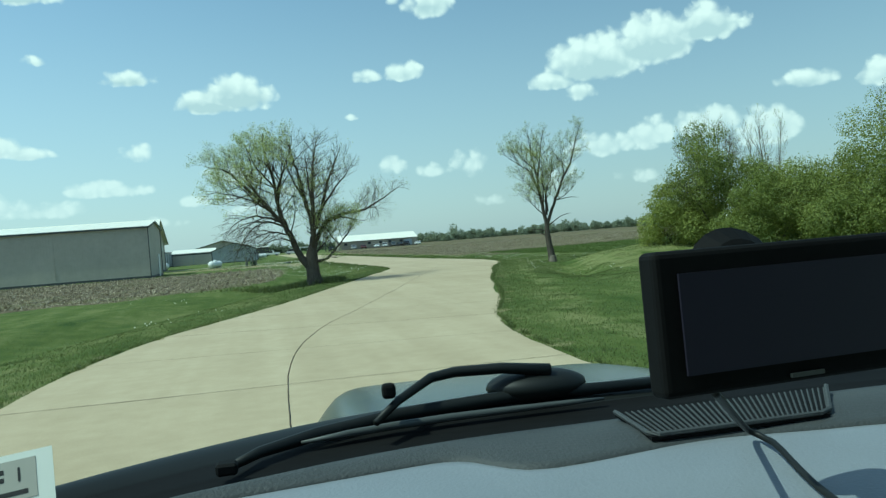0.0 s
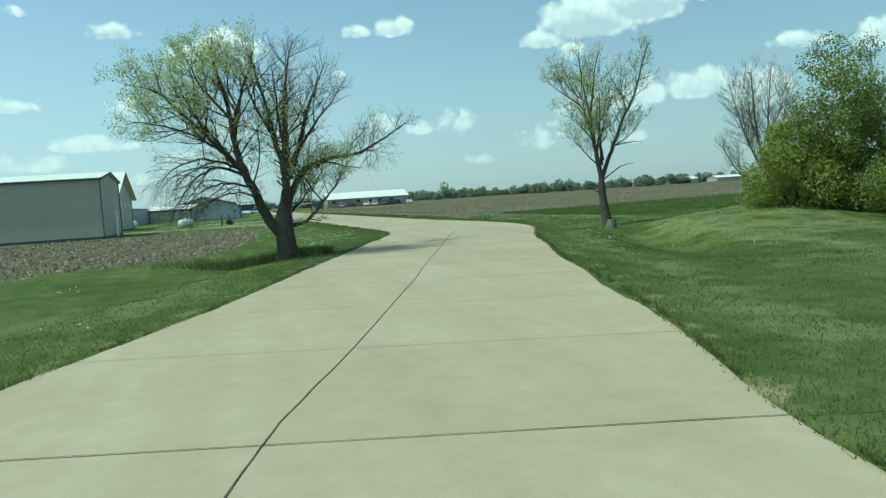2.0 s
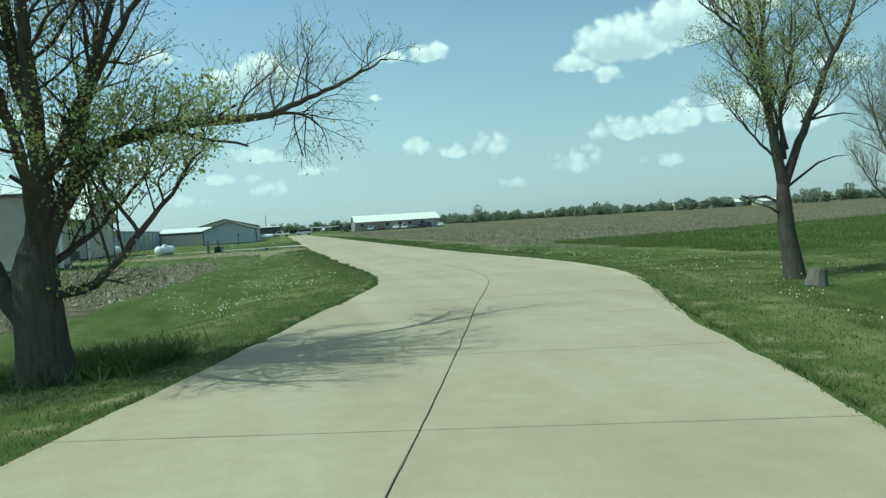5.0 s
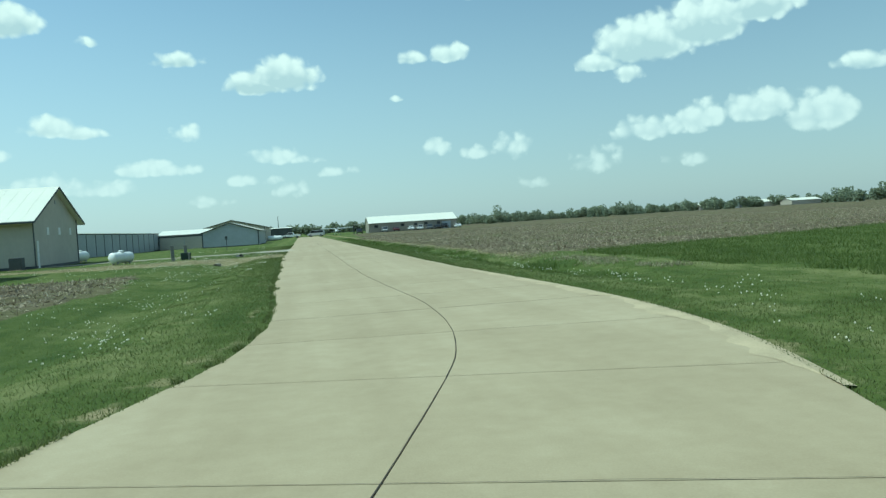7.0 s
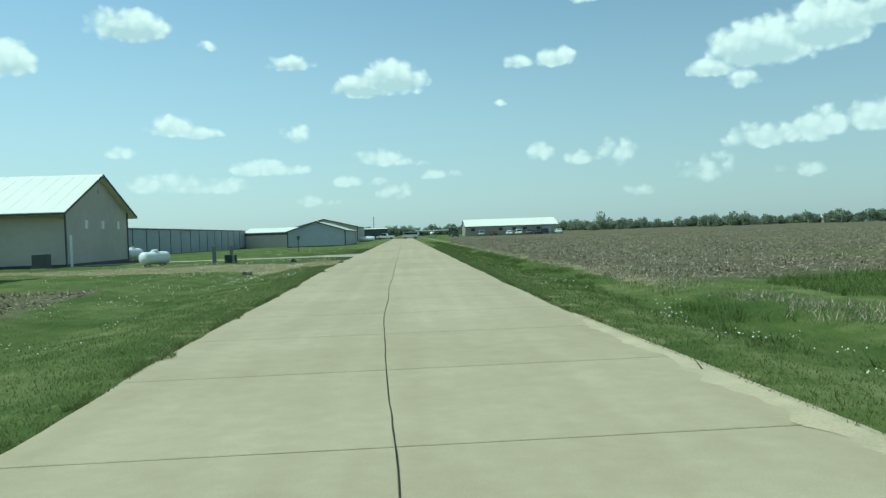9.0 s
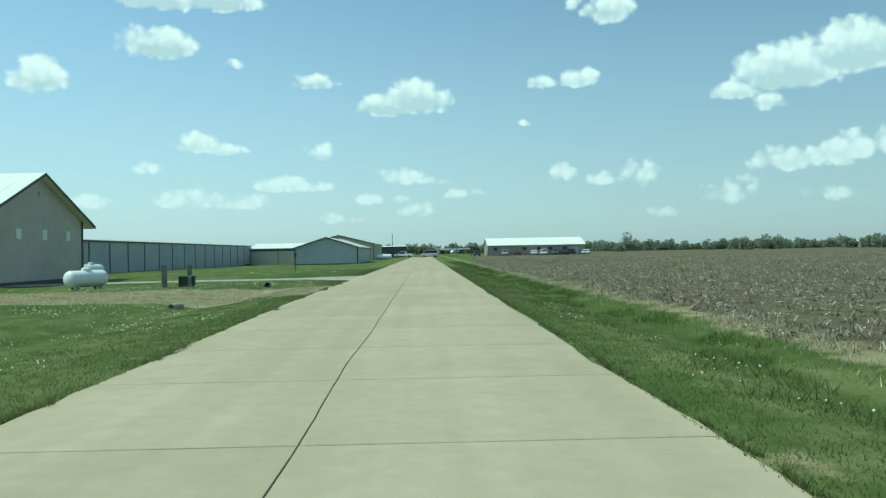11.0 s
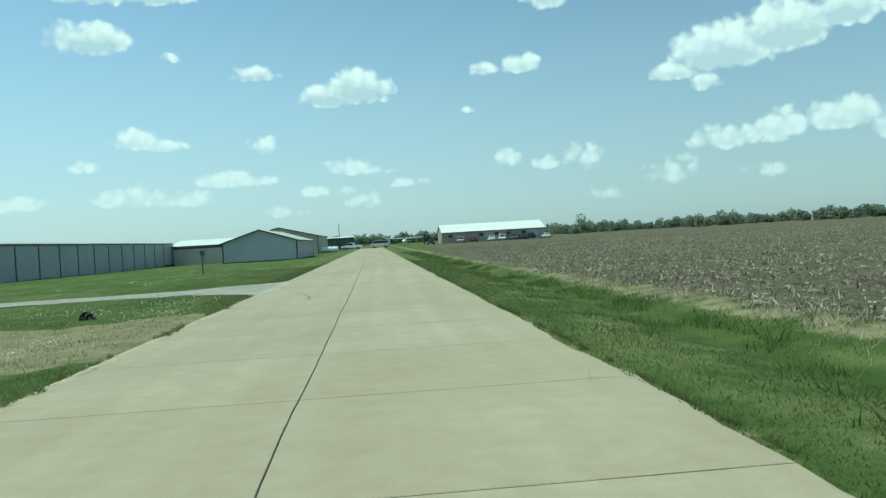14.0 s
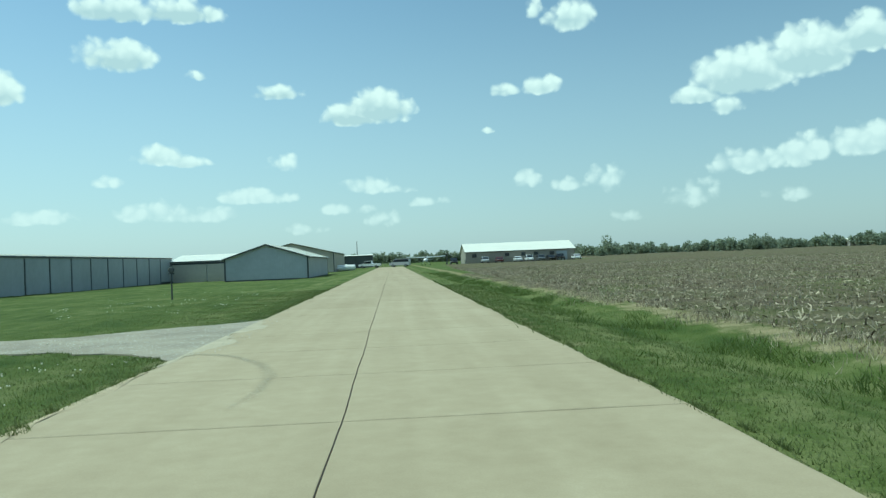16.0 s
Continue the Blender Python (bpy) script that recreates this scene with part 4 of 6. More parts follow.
def ramify(rng, pts, rads, level, habit, room, runs, ends, droop=0.0):
    """Side shoots along a piece of wood, and theirs in turn, down to the twigs."""
    if level == 3:
        return
    total = sum((b - a).length for a, b in zip(pts, pts[1:]))
    gap, length, angle = habit.gaps[level], habit.lengths[level], habit.angles[level]
    s, spin = total * (habit.bare if level == 0 else 0.12), rng.uniform(0, 6.28)
    walked, i = 0.0, 0
    while s < total:
        while i < len(pts) - 2 and walked + (pts[i + 1] - pts[i]).length < s:
            walked += (pts[i + 1] - pts[i]).length
            i += 1
        seg = pts[i + 1] - pts[i]
        f = min(1.0, (s - walked) / max(seg.length, 1e-6))
        at, axis, r = pts[i] + seg * f, seg.normalized(), rads[i] + (rads[i + 1] - rads[i]) * f
        spin += 2.4 + rng.gauss(0, 0.35)
        u = axis.orthogonal().normalized()
        side = u * math.cos(spin) + axis.cross(u) * math.sin(spin)
        if side.z < -0.3 and not droop and rng.random() < 0.7:
            side = -side
        a = radians(angle) * rng.uniform(0.7, 1.25)
        d = (axis * math.cos(a) + side * math.sin(a)).normalized()
        rest = 1 - s / total
        l = length * rng.uniform(0.55, 1.25) * (habit.tail + (1 - habit.tail) * min(1.0, 1.6 * rest))
        n = 3 if level == 2 else max(4, int(l / 0.13))
        r0 = min(r * 0.72, max(habit.tip * (2.6, 1.5, 1.0)[level], l * (0.0135, 0.010, 0.008)[level]))
        p, line, rad = at.copy(), [at.copy()], [r0]
        flat = Vector((at.x, at.y, 0))
        away = flat.normalized() * habit.out if flat.length > 0.3 else Vector((0, 0, 0))
        for k in range(n):
            w = habit.wander * (1 if level < 2 else 0.6)
            d = (d + Vector((rng.gauss(0, w), rng.gauss(0, w), rng.gauss(0, w))) + (Vector((0, 0, habit.lift - droop)) + away) / n * 1.6).normalized()
            p = p + d * (l / n)
            if p.z < 0.35:
                break
            line.append(p.copy())
            rad.append(max(habit.tip * 0.55, r0 * (1 - 0.78 * (k + 1) / n)))
            if level < 2 and not room(p) and k > 1:
                break
        if len(line) > 2:
            runs.append((line, rad))
            if level == 2:
                ends += [(line[-1], 0), (line[-2], 0)]
            else:
                ends.append((line[-1], 0))
                ramify(rng, line, rad, level + 1, habit, room, runs, ends, droop)
        s += gap * rng.uniform(0.6, 1.4)


def ramified_tree(name, x, y, label, trunk, trunk_r, limbs, lobes, seed, habit, mat, bark, leaf, keep, per, scatter, turn=0.0, category="tree"):
    """A tree: trunk, main limbs along their lines, and branches, branchlets, twigs and leaves on them. Each main limb with its shoots is a part."""
    rng = random.Random(seed)
    t = thing(name, x, y, -0.06, label, category, rz=turn)
    limb_mesh("trunk", [(smooth_line(trunk, 0.15), list(np.interp(np.linspace(0, len(trunk) - 1, len(smooth_line(trunk, 0.15))), range(len(trunk)), trunk_r)))], bark, t)

    def room(p):
        lump = 1.0 + 0.22 * noise.noise(p * 0.9 + Vector((seed, 0, 0)))
        return any(((p.x - a) / rx) ** 2 + ((p.y - b) / ry) ** 2 + ((p.z - c) / rz) ** 2 < lump for a, b, c, rx, ry, rz in lobes)
    ends = []
    for line, r, droop in limbs:
        pts = smooth_line(line, 0.16)
        n = len(pts)
        pts = [p + Vector((rng.gauss(0, 0.012), rng.gauss(0, 0.012), rng.gauss(0, 0.012))) * min(1, k / 4) for k, p in enumerate(pts)]
        rads = [max(habit.tip, r * (1 - 0.9 * (k / (n - 1)) ** 0.85)) for k in range(n)]
        runs = [(pts, rads)]
        ramify(rng, pts, rads, 0, habit, room, runs, ends, droop)
        limb_mesh("limb", runs, bark, t, habit.tip * 0.5)
    leaves = around_tips(rng, ends, per, scatter, keep)
    if leaves:
        leaf_mesh("crown", leaves, leaf, mat, t, seed)
    return t


def spread_leaves(p):
    # in leaf on one flank, on the crest above it and low in the middle; the other crest, the drooping limbs and the long limb's end stay nearly bare
    patchy = max(0.12, 0.75 + 0.9 * noise.noise((p.x * 1.3, p.y * 1.3, p.z * 1.3)))
    shell = math.sqrt(((p.x + 1.0) / 3.5) ** 2 + (p.y / 2.5) ** 2 + ((p.z - 3.4) / 3.2) ** 2)
    outer = min(1.0, max(0.2, (shell - 0.58) * 4))
    if p.x < -1.0 and p.z < 2.9:
        return 0.015
    if p.x < -2.2 + 0.15 * p.z:
        return 0.85 * patchy * outer
    if p.x < -0.5 and p.z > 4.2:
        return 0.5 * patchy * outer
    if 0.1 < p.x < 2.3 and p.z < 3.3:
        return 0.75 * patchy
    if p.x < 0.6 and p.z < 4.6:
        return 0.3 * patchy
    return 0.045


# main limbs: line, radius at the start, and how far their shoots hang down
SPREADING = [
    ([(-0.12, 0, 0.75), (-0.50, 0.1, 1.30), (-0.76, 0.1, 2.03), (-1.03, 0.15, 2.65), (-1.24, 0.2, 3.58), (-1.32, 0.15, 4.49), (-1.58, 0.0, 5.50), (-1.62, 0, 6.40)], 0.165, 0),
    ([(-1.00, 0.12, 2.55), (-1.86, -0.2, 3.52), (-2.46, -0.4, 4.15), (-3.1, -0.6, 4.8), (-3.9, -0.7, 5.05)], 0.09, 0),
    ([(-0.90, 0.1, 2.40), (-1.6, 0.8, 3.4), (-2.4, 1.5, 4.5), (-3.0, 1.9, 5.5)], 0.08, 0),
    ([(-1.5, -0.05, 3.15), (-2.3, -1.0, 3.6), (-3.3, -1.4, 3.9), (-3.9, -1.5, 3.9)], 0.06, 0),
    ([(-1.26, 0.2, 3.7), (-0.98, -0.3, 4.6), (-0.55, -0.6, 5.7), (-0.5, -0.7, 6.3)], 0.07, 0),
    ([(-0.02, 0, 1.2), (0.12, 0, 2.08), (0.10, 0.05, 2.75), (-0.12, 0.2, 3.62), (-0.20, 0.3, 4.33), (-0.45, 0.4, 5.25), (-0.55, 0.4, 6.1)], 0.15, 0),
    ([(-1.86, -0.2, 3.5), (-2.45, 0.2, 4.7), (-2.85, 0.3, 5.6)], 0.055, 0),
    ([(-1.32, 0.15, 4.2), (-2.0, -0.4, 5.0), (-2.35, -0.6, 5.9)], 0.05, 0),
    ([(-1.22, 0.2, 3.5), (-0.95, 0.9, 4.7), (-0.85, 1.2, 6.0)], 0.06, 0),
    ([(-0.12, 0.2, 3.6), (-0.65, -0.4, 4.6), (-0.95, -0.6, 5.9)], 0.055, 0),
    ([(0.10, 0.02, 2.6), (0.18, -0.2, 2.95), (0.20, -0.5, 4.1), (0.37, -0.7, 5.4), (0.57, -0.7, 6.15)], 0.10, 0),
    ([(0.10, 0, 2.2), (0.36, 0.15, 2.6), (0.66, 0.3, 3.38), (0.92, 0.4, 4.25), (1.39, 0.4, 5.33), (1.55, 0.4, 5.7)], 0.105, 0),
    ([(0.62, 0.28, 3.2), (1.2, -0.1, 4.0), (1.7, -0.4, 4.6), (2.0, -0.5, 5.1)], 0.055, 0),
    ([(0.08, -0.05, 1.5), (0.15, -0.8, 2.5), (0.0, -1.6, 3.8), (-0.1, -2.0, 5.2)], 0.085, 0),
    ([(0.08, 0.1, 1.5), (0.3, 1.0, 2.6), (0.4, 1.8, 4.0), (0.5, 2.1, 5.3)], 0.085, 0),
    ([(0.08, 0, 1.4), (0.37, 0.15, 2.06), (0.75, 0.4, 2.6), (1.55, 0.9, 2.9), (2.5, 1.5, 3.05), (3.4, 2.2, 3.5), (4.4, 2.8, 4.05)], 0.115, 0),
    ([(2.5, 1.5, 3.05), (3.0, 2.3, 3.2), (3.35, 3.0, 3.05), (3.5, 3.5, 2.7)], 0.035, 0.25),
    ([(0.12, 0, 0.95), (0.36, -0.1, 1.0), (0.63, -0.15, 1.06), (0.95, -0.2, 1.37), (1.5, -0.25, 2.0), (1.94, -0.25, 2.6)], 0.075, 0),
    ([(0.1, 0, 1.25), (0.5, 0.4, 1.6), (0.95, 0.6, 2.1), (1.4, 0.7, 2.7)], 0.055, 0),
    ([(-0.95, 0.1, 2.45), (-1.6, -0.2, 2.72), (-2.2, -0.4, 2.55), (-2.75, -0.5, 1.95), (-3.1, -0.6, 1.2)], 0.055, 0.55),
    ([(-0.8, 0.1, 2.1), (-1.5, 0.3, 2.3), (-2.3, 0.6, 2.1), (-2.9, 0.8, 1.5)], 0.045, 0.5),
    ([(-1.05, 0.1, 2.65), (-2.1, 0.1, 3.0), (-3.0, 0.2, 2.75), (-3.5, 0.2, 2.1)], 0.05, 0.45),
    ([(-0.7, 0.0, 1.8), (-1.2, -0.6, 2.0), (-1.9, -1.0, 1.8), (-2.4, -1.1, 1.3)], 0.04, 0.5)]
# lobes of the crown: middle and half sizes
SPREADING_LOBES = [(-2.75, 0, 4.5, 1.85, 2.2, 1.4), (-1.5, 0, 5.2, 1.5, 2.2, 1.4), (0.45, 0, 4.7, 1.5, 2.3, 1.65), (3.2, 2.1, 3.65, 1.6, 1.7, 1.05), (1.3, -0.1, 2.5, 1.0, 1.1, 1.25),
                   (-2.5, -0.2, 2.2, 1.3, 1.3, 1.3), (-1.2, 0, 3.3, 1.4, 1.6, 1.0)]
ramified_tree("spreading_tree", -7.66, -84.9, "broad half-bare shade tree with young yellow-green leaves",
              [(0.06, 0, -0.15), (0.05, 0, 0.08), (0.02, 0, 0.4), (0.0, 0.02, 0.8), (0.0, 0, 1.2), (0.06, 0, 1.6)], [0.46, 0.35, 0.285, 0.265, 0.25, 0.15],
              SPREADING, SPREADING_LOBES, 11, Habit((0.22, 0.165, 0.115), (1.75, 0.70, 0.30), (60, 50, 42), 0.10, 0.09, 0.0038, tail=0.45, bare=0.16, out=0.22), M_LEAF, M_BARK, 0.046, spread_leaves, 8, 0.07)
SLIM = [
    ([(-0.14, 0, 1.75), (-0.27, 0, 2.5), (-0.40, 0.05, 3.5), (-0.46, 0.1, 4.3), (-0.64, 0.15, 5.35), (-0.76, 0.2, 6.4)], 0.115, 0),
    ([(-0.42, 0.06, 3.5), (-0.88, -0.2, 4.45), (-1.65, -0.4, 4.95), (-2.35, -0.5, 5.4)], 0.055, 0),
    ([(-0.44, 0.1, 4.1), (-0.10, 0.4, 5.4), (0.2, 0.5, 6.7)], 0.06, 0),
    ([(-0.14, 0, 1.8), (0.0, -0.05, 2.2), (0.36, -0.15, 3.1), (0.78, -0.2, 4.05), (1.3, -0.2, 4.95), (1.62, -0.2, 5.9), (1.95, -0.2, 6.8)], 0.095, 0),
    ([(0.33, -0.1, 3.0), (1.1, 0.3, 3.3), (1.8, 0.5, 3.85)], 0.035, 0),
    ([(-0.12, 0, 2.3), (-0.05, 0.1, 3.35), (0.3, 0.2, 4.2), (0.5, 0.3, 5.2)], 0.06, 0),
    ([(-0.25, 0, 2.3), (-0.9, 0.1, 3.0), (-1.3, 0.2, 3.7)], 0.035, 0),
    ([(-0.3, 0, 2.7), (-0.5, -0.8, 3.8), (-0.6, -1.1, 5.0)], 0.05, 0), ([(-0.05, 0, 2.5), (0.2, 0.8, 3.7), (0.3, 1.1, 5.0)], 0.05, 0),
    ([(-0.5, 0.1, 4.6), (-1.2, 0.4, 5.4), (-1.6, 0.5, 6.2)], 0.04, 0), ([(-0.38, 0, 3.2), (-1.1, -0.4, 3.8), (-1.8, -0.6, 4.2)], 0.035, 0), ([(0.9, -0.2, 4.3), (1.0, 0.3, 5.2), (1.1, 0.4, 6.0)], 0.035, 0)]
SLIM_LOBES = [(-1.45, 0, 4.95, 1.2, 1.1, 1.1), (-0.5, 0, 5.8, 1.0, 1.1, 1.15), (1.45, 0, 5.7, 0.75, 0.8, 1.35), (1.0, 0.1, 4.0, 1.0, 0.9, 0.75), (-0.9, 0, 3.6, 0.9, 1.0, 0.8), (0.3, 0.1, 4.8, 0.8, 1.0, 1.2)]
ramified_tree("roadside_tree", 4.54, -80.8, "slim upright tree with sparse young leaves",
              [(0, 0, -0.15), (0, 0, 0.08), (-0.05, 0, 0.5), (-0.12, 0, 0.96), (-0.16, 0, 1.6), (-0.16, 0, 1.95)], [0.26, 0.20, 0.165, 0.15, 0.14, 0.09],
              SLIM, SLIM_LOBES, 21, Habit((0.17, 0.135, 0.10), (1.15, 0.52, 0.26), (52, 46, 40), 0.2, 0.08, 0.0036, tail=0.5, out=0.1), M_LEAF, M_BARK, 0.036,
              lambda p: (0.55 if p.z > 3.0 else 0.12) * max(0.25, 0.85 + 0.8 * noise.noise((p.x, p.y, p.z))), 8, 0.055)
# its dead stubs
_t = bpy.data.objects["roadside_tree"]
for pts in ([(-0.1, 0, 1.75), (0.55, -0.1, 2.2), (0.9, -0.1, 2.3), (1.2, -0.1, 2.32)], [(0.3, 0, 3.0), (0.9, 0.1, 3.1), (1.3, 0.1, 3.15), (1.7, 0.1, 3.1)], [(-0.14, 0, 1.2), (-0.45, 0, 1.4), (-0.7, 0.1, 1.5), (-0.9, 0.1, 1.62)], [(-0.14, 0, 1.45), (-0.5, 0.1, 1.62), (-0.8, 0.1, 1.6), (-1.0, 0.1, 1.66)]):
    part("dead_stub", tube(pts, [0.03, 0.021, 0.012, 0.005], 6), M_BARK, _t)

BARE = [([(0, 0, 0.4), (-0.1, 0, 2.6), (-0.4, 0.2, 5.4), (-0.7, 0.2, 9.6)], 0.17, 0), ([(0.1, 0, 0.4), (0.6, 0.3, 2.8), (0.9, 0.5, 6.0), (1.3, 0.5, 9.8)], 0.15, 0), ([(-0.15, 0, 2.2), (-1.1, 0.3, 4.2), (-1.8, 0.6, 6.8), (-2.2, 0.8, 8.6)], 0.10, 0),
        ([(0.1, -0.1, 1.8), (0.4, -1.1, 3.6), (0.5, -2.0, 6.4), (0.5, -2.2, 8.4)], 0.09, 0), ([(0, 0.1, 1.8), (-0.2, 1.1, 3.6), (-0.3, 2.0, 6.4), (-0.2, 2.2, 8.4)], 0.09, 0), ([(-0.1, 0, 0.2), (-1.4, -0.3, 1.0), (-2.9, -0.5, 2.4), (-4.1, -0.6, 4.2)], 0.085, 0),
        ([(0.4, 0, 1.8), (1.5, -0.2, 3.2), (2.2, -0.3, 4.9), (2.6, -0.3, 7.0)], 0.09, 0), ([(-0.2, 0, 1.6), (-1.4, 0.2, 2.2), (-2.8, 0.3, 2.5)], 0.05, 0), ([(-0.35, 0.1, 4.2), (-1.3, -0.3, 6.2), (-1.6, -0.4, 8.2)], 0.07, 0), ([(0.8, 0.4, 4.8), (1.8, 0.2, 6.6), (2.1, 0.2, 8.6)], 0.07, 0)]
BARE_LOBES = [(-0.3, 0, 6.8, 3.0, 3.0, 3.8), (-3.0, -0.4, 3.4, 1.7, 1.4, 1.7), (1.6, 0, 5.4, 1.9, 2.4, 3.2)]
ramified_tree("bare_tree", 29.4, -56.5, "tall grey-brown tree with bare spring branches",
              [(0, 0, -0.3), (0, 0, 0.1), (0, 0, 0.5), (0, 0, 1.0), (0, 0, 1.9)], [0.42, 0.32, 0.26, 0.22, 0.14],
              BARE, BARE_LOBES, 33, Habit((0.30, 0.2, 0.14), (2.5, 1.0, 0.5), (52, 44, 38), 0.26, 0.07, 0.0052, out=0.16), M_LEAF, M_BARK_PALE, 0.06, lambda p: 0.12, 3, 0.08)


def thicket_bush(x, y, w, h, seed, mat, leaves=24000):
    """A leafy shrub: stems, and leaves on the shells of many rounded lobes, with gaps between them."""
    rng = random.Random(seed)
    npr = np.random.default_rng(seed)
    t = thing("thicket_bush", x, y, -0.05, "dense leafy green shrub in a roadside thicket", "shrub", "thicket beside the road")
    for k in range(5):
        a = rng.uniform(0, 6.28)
        limbs, tips = [], []
        grow(rng, (rng.gauss(0, 0.2), rng.gauss(0, 0.2), 0), (math.cos(a) * 0.5, math.sin(a) * 0.5, 1), h * 0.36, 0.05, 2, 5, limbs, tips, 0.2, 0.1, (2, 3), 0.65, 0.6)
        limb_mesh("stem", limbs, M_BARK, t)
    pts, ways = [], []
    lobes = 58
    for k in range(lobes):
        v = npr.normal(size=3)
        v /= np.linalg.norm(v)
        r = npr.uniform(0.72, 1.0) if k % 4 else npr.uniform(0.2, 0.7)
        c = np.array([v[0] * w * 0.46 * r, v[1] * w * 0.46 * r, h * 0.47 + v[2] * h * 0.46 * r])
        size = npr.uniform(0.09, 0.19) * w * (0.75 if v[2] > 0.5 else 1.0)
        m = int(leaves / lobes * (size / (0.14 * w)) ** 2)
        q = npr.normal(size=(m, 3))
        q /= np.linalg.norm(q, axis=1)[:, None]
        lump = np.array([noise.noise(tuple(c + u * 2.6)) for u in q])
        spray = npr.normal(size=m) * 0.05 + (npr.random(m) < 0.05) * npr.uniform(0.05, 0.35, m)
        at = c + q * (size * (0.9 + 0.45 * lump) + spray)[:, None] * [1, 1, 0.8]
        ok = (lump > -0.25) & (at[:, 2] > 0.03)
        pts.append(at[ok])
        ways.append(q[ok] + [0, 0, 0.35])
    leaf_mesh("crown", np.concatenate(pts), 0.075, mat, t, seed + 1, 0.3, np.concatenate(ways))
    return t


for k, (bx, by, bw, bh) in enumerate([(8.0, -87.3, 3.4, 3.3), (9.3, -88.1, 4.2, 6.0), (9.6, -91.0, 3.8, 3.6), (12.8, -89.5, 4.6, 4.4), (12.0, -92.5, 4.4, 4.0), (13.2, -95.5, 5.0, 6.2), (15.8, -91.5, 5.2, 7.2),
                                      (16.8, -96.0, 5.4, 8.8), (14.4, -99.5, 5.0, 5.6), (18.0, -101, 5.5, 8.8), (10.8, -94.4, 3.4, 2.4)]):
    thicket_bush(bx, by, bw, bh, 50 + k, M_LEAF_THICK if k % 3 else M_LEAF_FRESH, 46000 if k < 6 else 34000)
SAPLING = [([(0, 0, 0.4), (-0.2, 0, 2.5), (-0.5, 0.1, 4.6), (-0.6, 0.1, 6.8)], 0.06, 0), ([(0, 0, 0.6), (0.4, 0.1, 2.8), (0.7, 0.2, 4.6), (0.9, 0.2, 6.6)], 0.05, 0), ([(0, 0, 0.8), (0.1, 0.5, 3), (0.1, 0.8, 6.4)], 0.045, 0), ([(-0.1, 0, 2.0), (-0.9, 0.2, 4.0), (-1.2, 0.3, 6.2)], 0.04, 0)]
SAPLING_LOBES = [(0, 0.2, 5.4, 1.7, 1.5, 2.6)]
_sapling = [(0, 0, -0.2), (0, 0, 0.3), (0, 0, 0.9)]
_sprays = Habit((0.3, 0.2, 0.16), (1.2, 0.6, 0.35), (36, 34, 32), 0.6, 0.06, 0.006, out=0.04)
for _x, _y, _seed, _lab in ((18.2, -79.9, 71, "thin bare sapling behind the thicket"), (18.6, -89.0, 73, "tall thin bare tree rising behind the thicket")):
    ramified_tree("thicket_tree", _x, _y, _lab, _sapling, [0.14, 0.1, 0.07], SAPLING, SAPLING_LOBES, _seed, _sprays, M_LEAF, M_BARK_PALE, 0.06, lambda p: 0.15, 2, 0.06)


# ---- far woods: nobody could count them ----
def far_woods():
    npr = np.random.default_rng(9)
    pts = []

    def crown(az, d, y0, h, w, m):
        a = radians(az)
        c = np.array([math.sin(a) * d, y0 + math.cos(a) * d, h * 0.5])
        for _ in range(6):
            v = npr.normal(size=3) * [w * 0.24, w * 0.24, h * 0.17]
            q = npr.normal(size=(m // 6, 3))
            q /= np.linalg.norm(q, axis=1)[:, None]
            q *= npr.uniform(0.75, 1.05, (m // 6, 1))
            q = c + v + q * [w * 0.32, w * 0.32, h * 0.30]
            pts.append(q[q[:, 2] > 0])
    for az in np.arange(9.2, 75, 0.30):
        d = 520 + 60 * math.sin(az * 0.7) - (az - 10) * 2.0 + npr.normal() * 25
        h = 5.2 + 2.2 * noise.noise((az * 0.9, 0, 0)) + npr.uniform(-1.3, 1.3) + (npr.random() < 0.14) * npr.uniform(2, 4.5)
        if noise.noise((az * 1.3, 8, 0)) > 0.4:
            h *= 0.45
        crown(az + npr.normal() * 0.1, d, -30, h, npr.uniform(0.75, 1.15) * max(h, 4), 560)
    for az in np.arange(9.2, 75, 0.22):
        crown(az, 600, -30, 3.2 + 1.4 * noise.noise((az, 3, 3)), 6.5, 330)
    for az in np.arange(-9, 6.5, 0.28):
        h = 5.2 + 3.0 * noise.noise((az * 1.7, 2, 0)) + npr.uniform(-1, 1)
        crown(az, 430, 0, h, 5.0, 320)
    ob = leaf_mesh("far_woods", np.concatenate(pts), 1.15, M_LEAF_HAZED, None, 4)
    return tagged(ob, "distant green belt of trees beyond the field", "woods", kind="stuff")


far_woods()


# ---- grass, seed heads and stubble: nobody could count them ----
def scatter(n, x0, x1, y0, y1, seed):
    rng = np.random.default_rng(seed)
    return rng.uniform(x0, x1, n), rng.uniform(y0, y1, n), rng


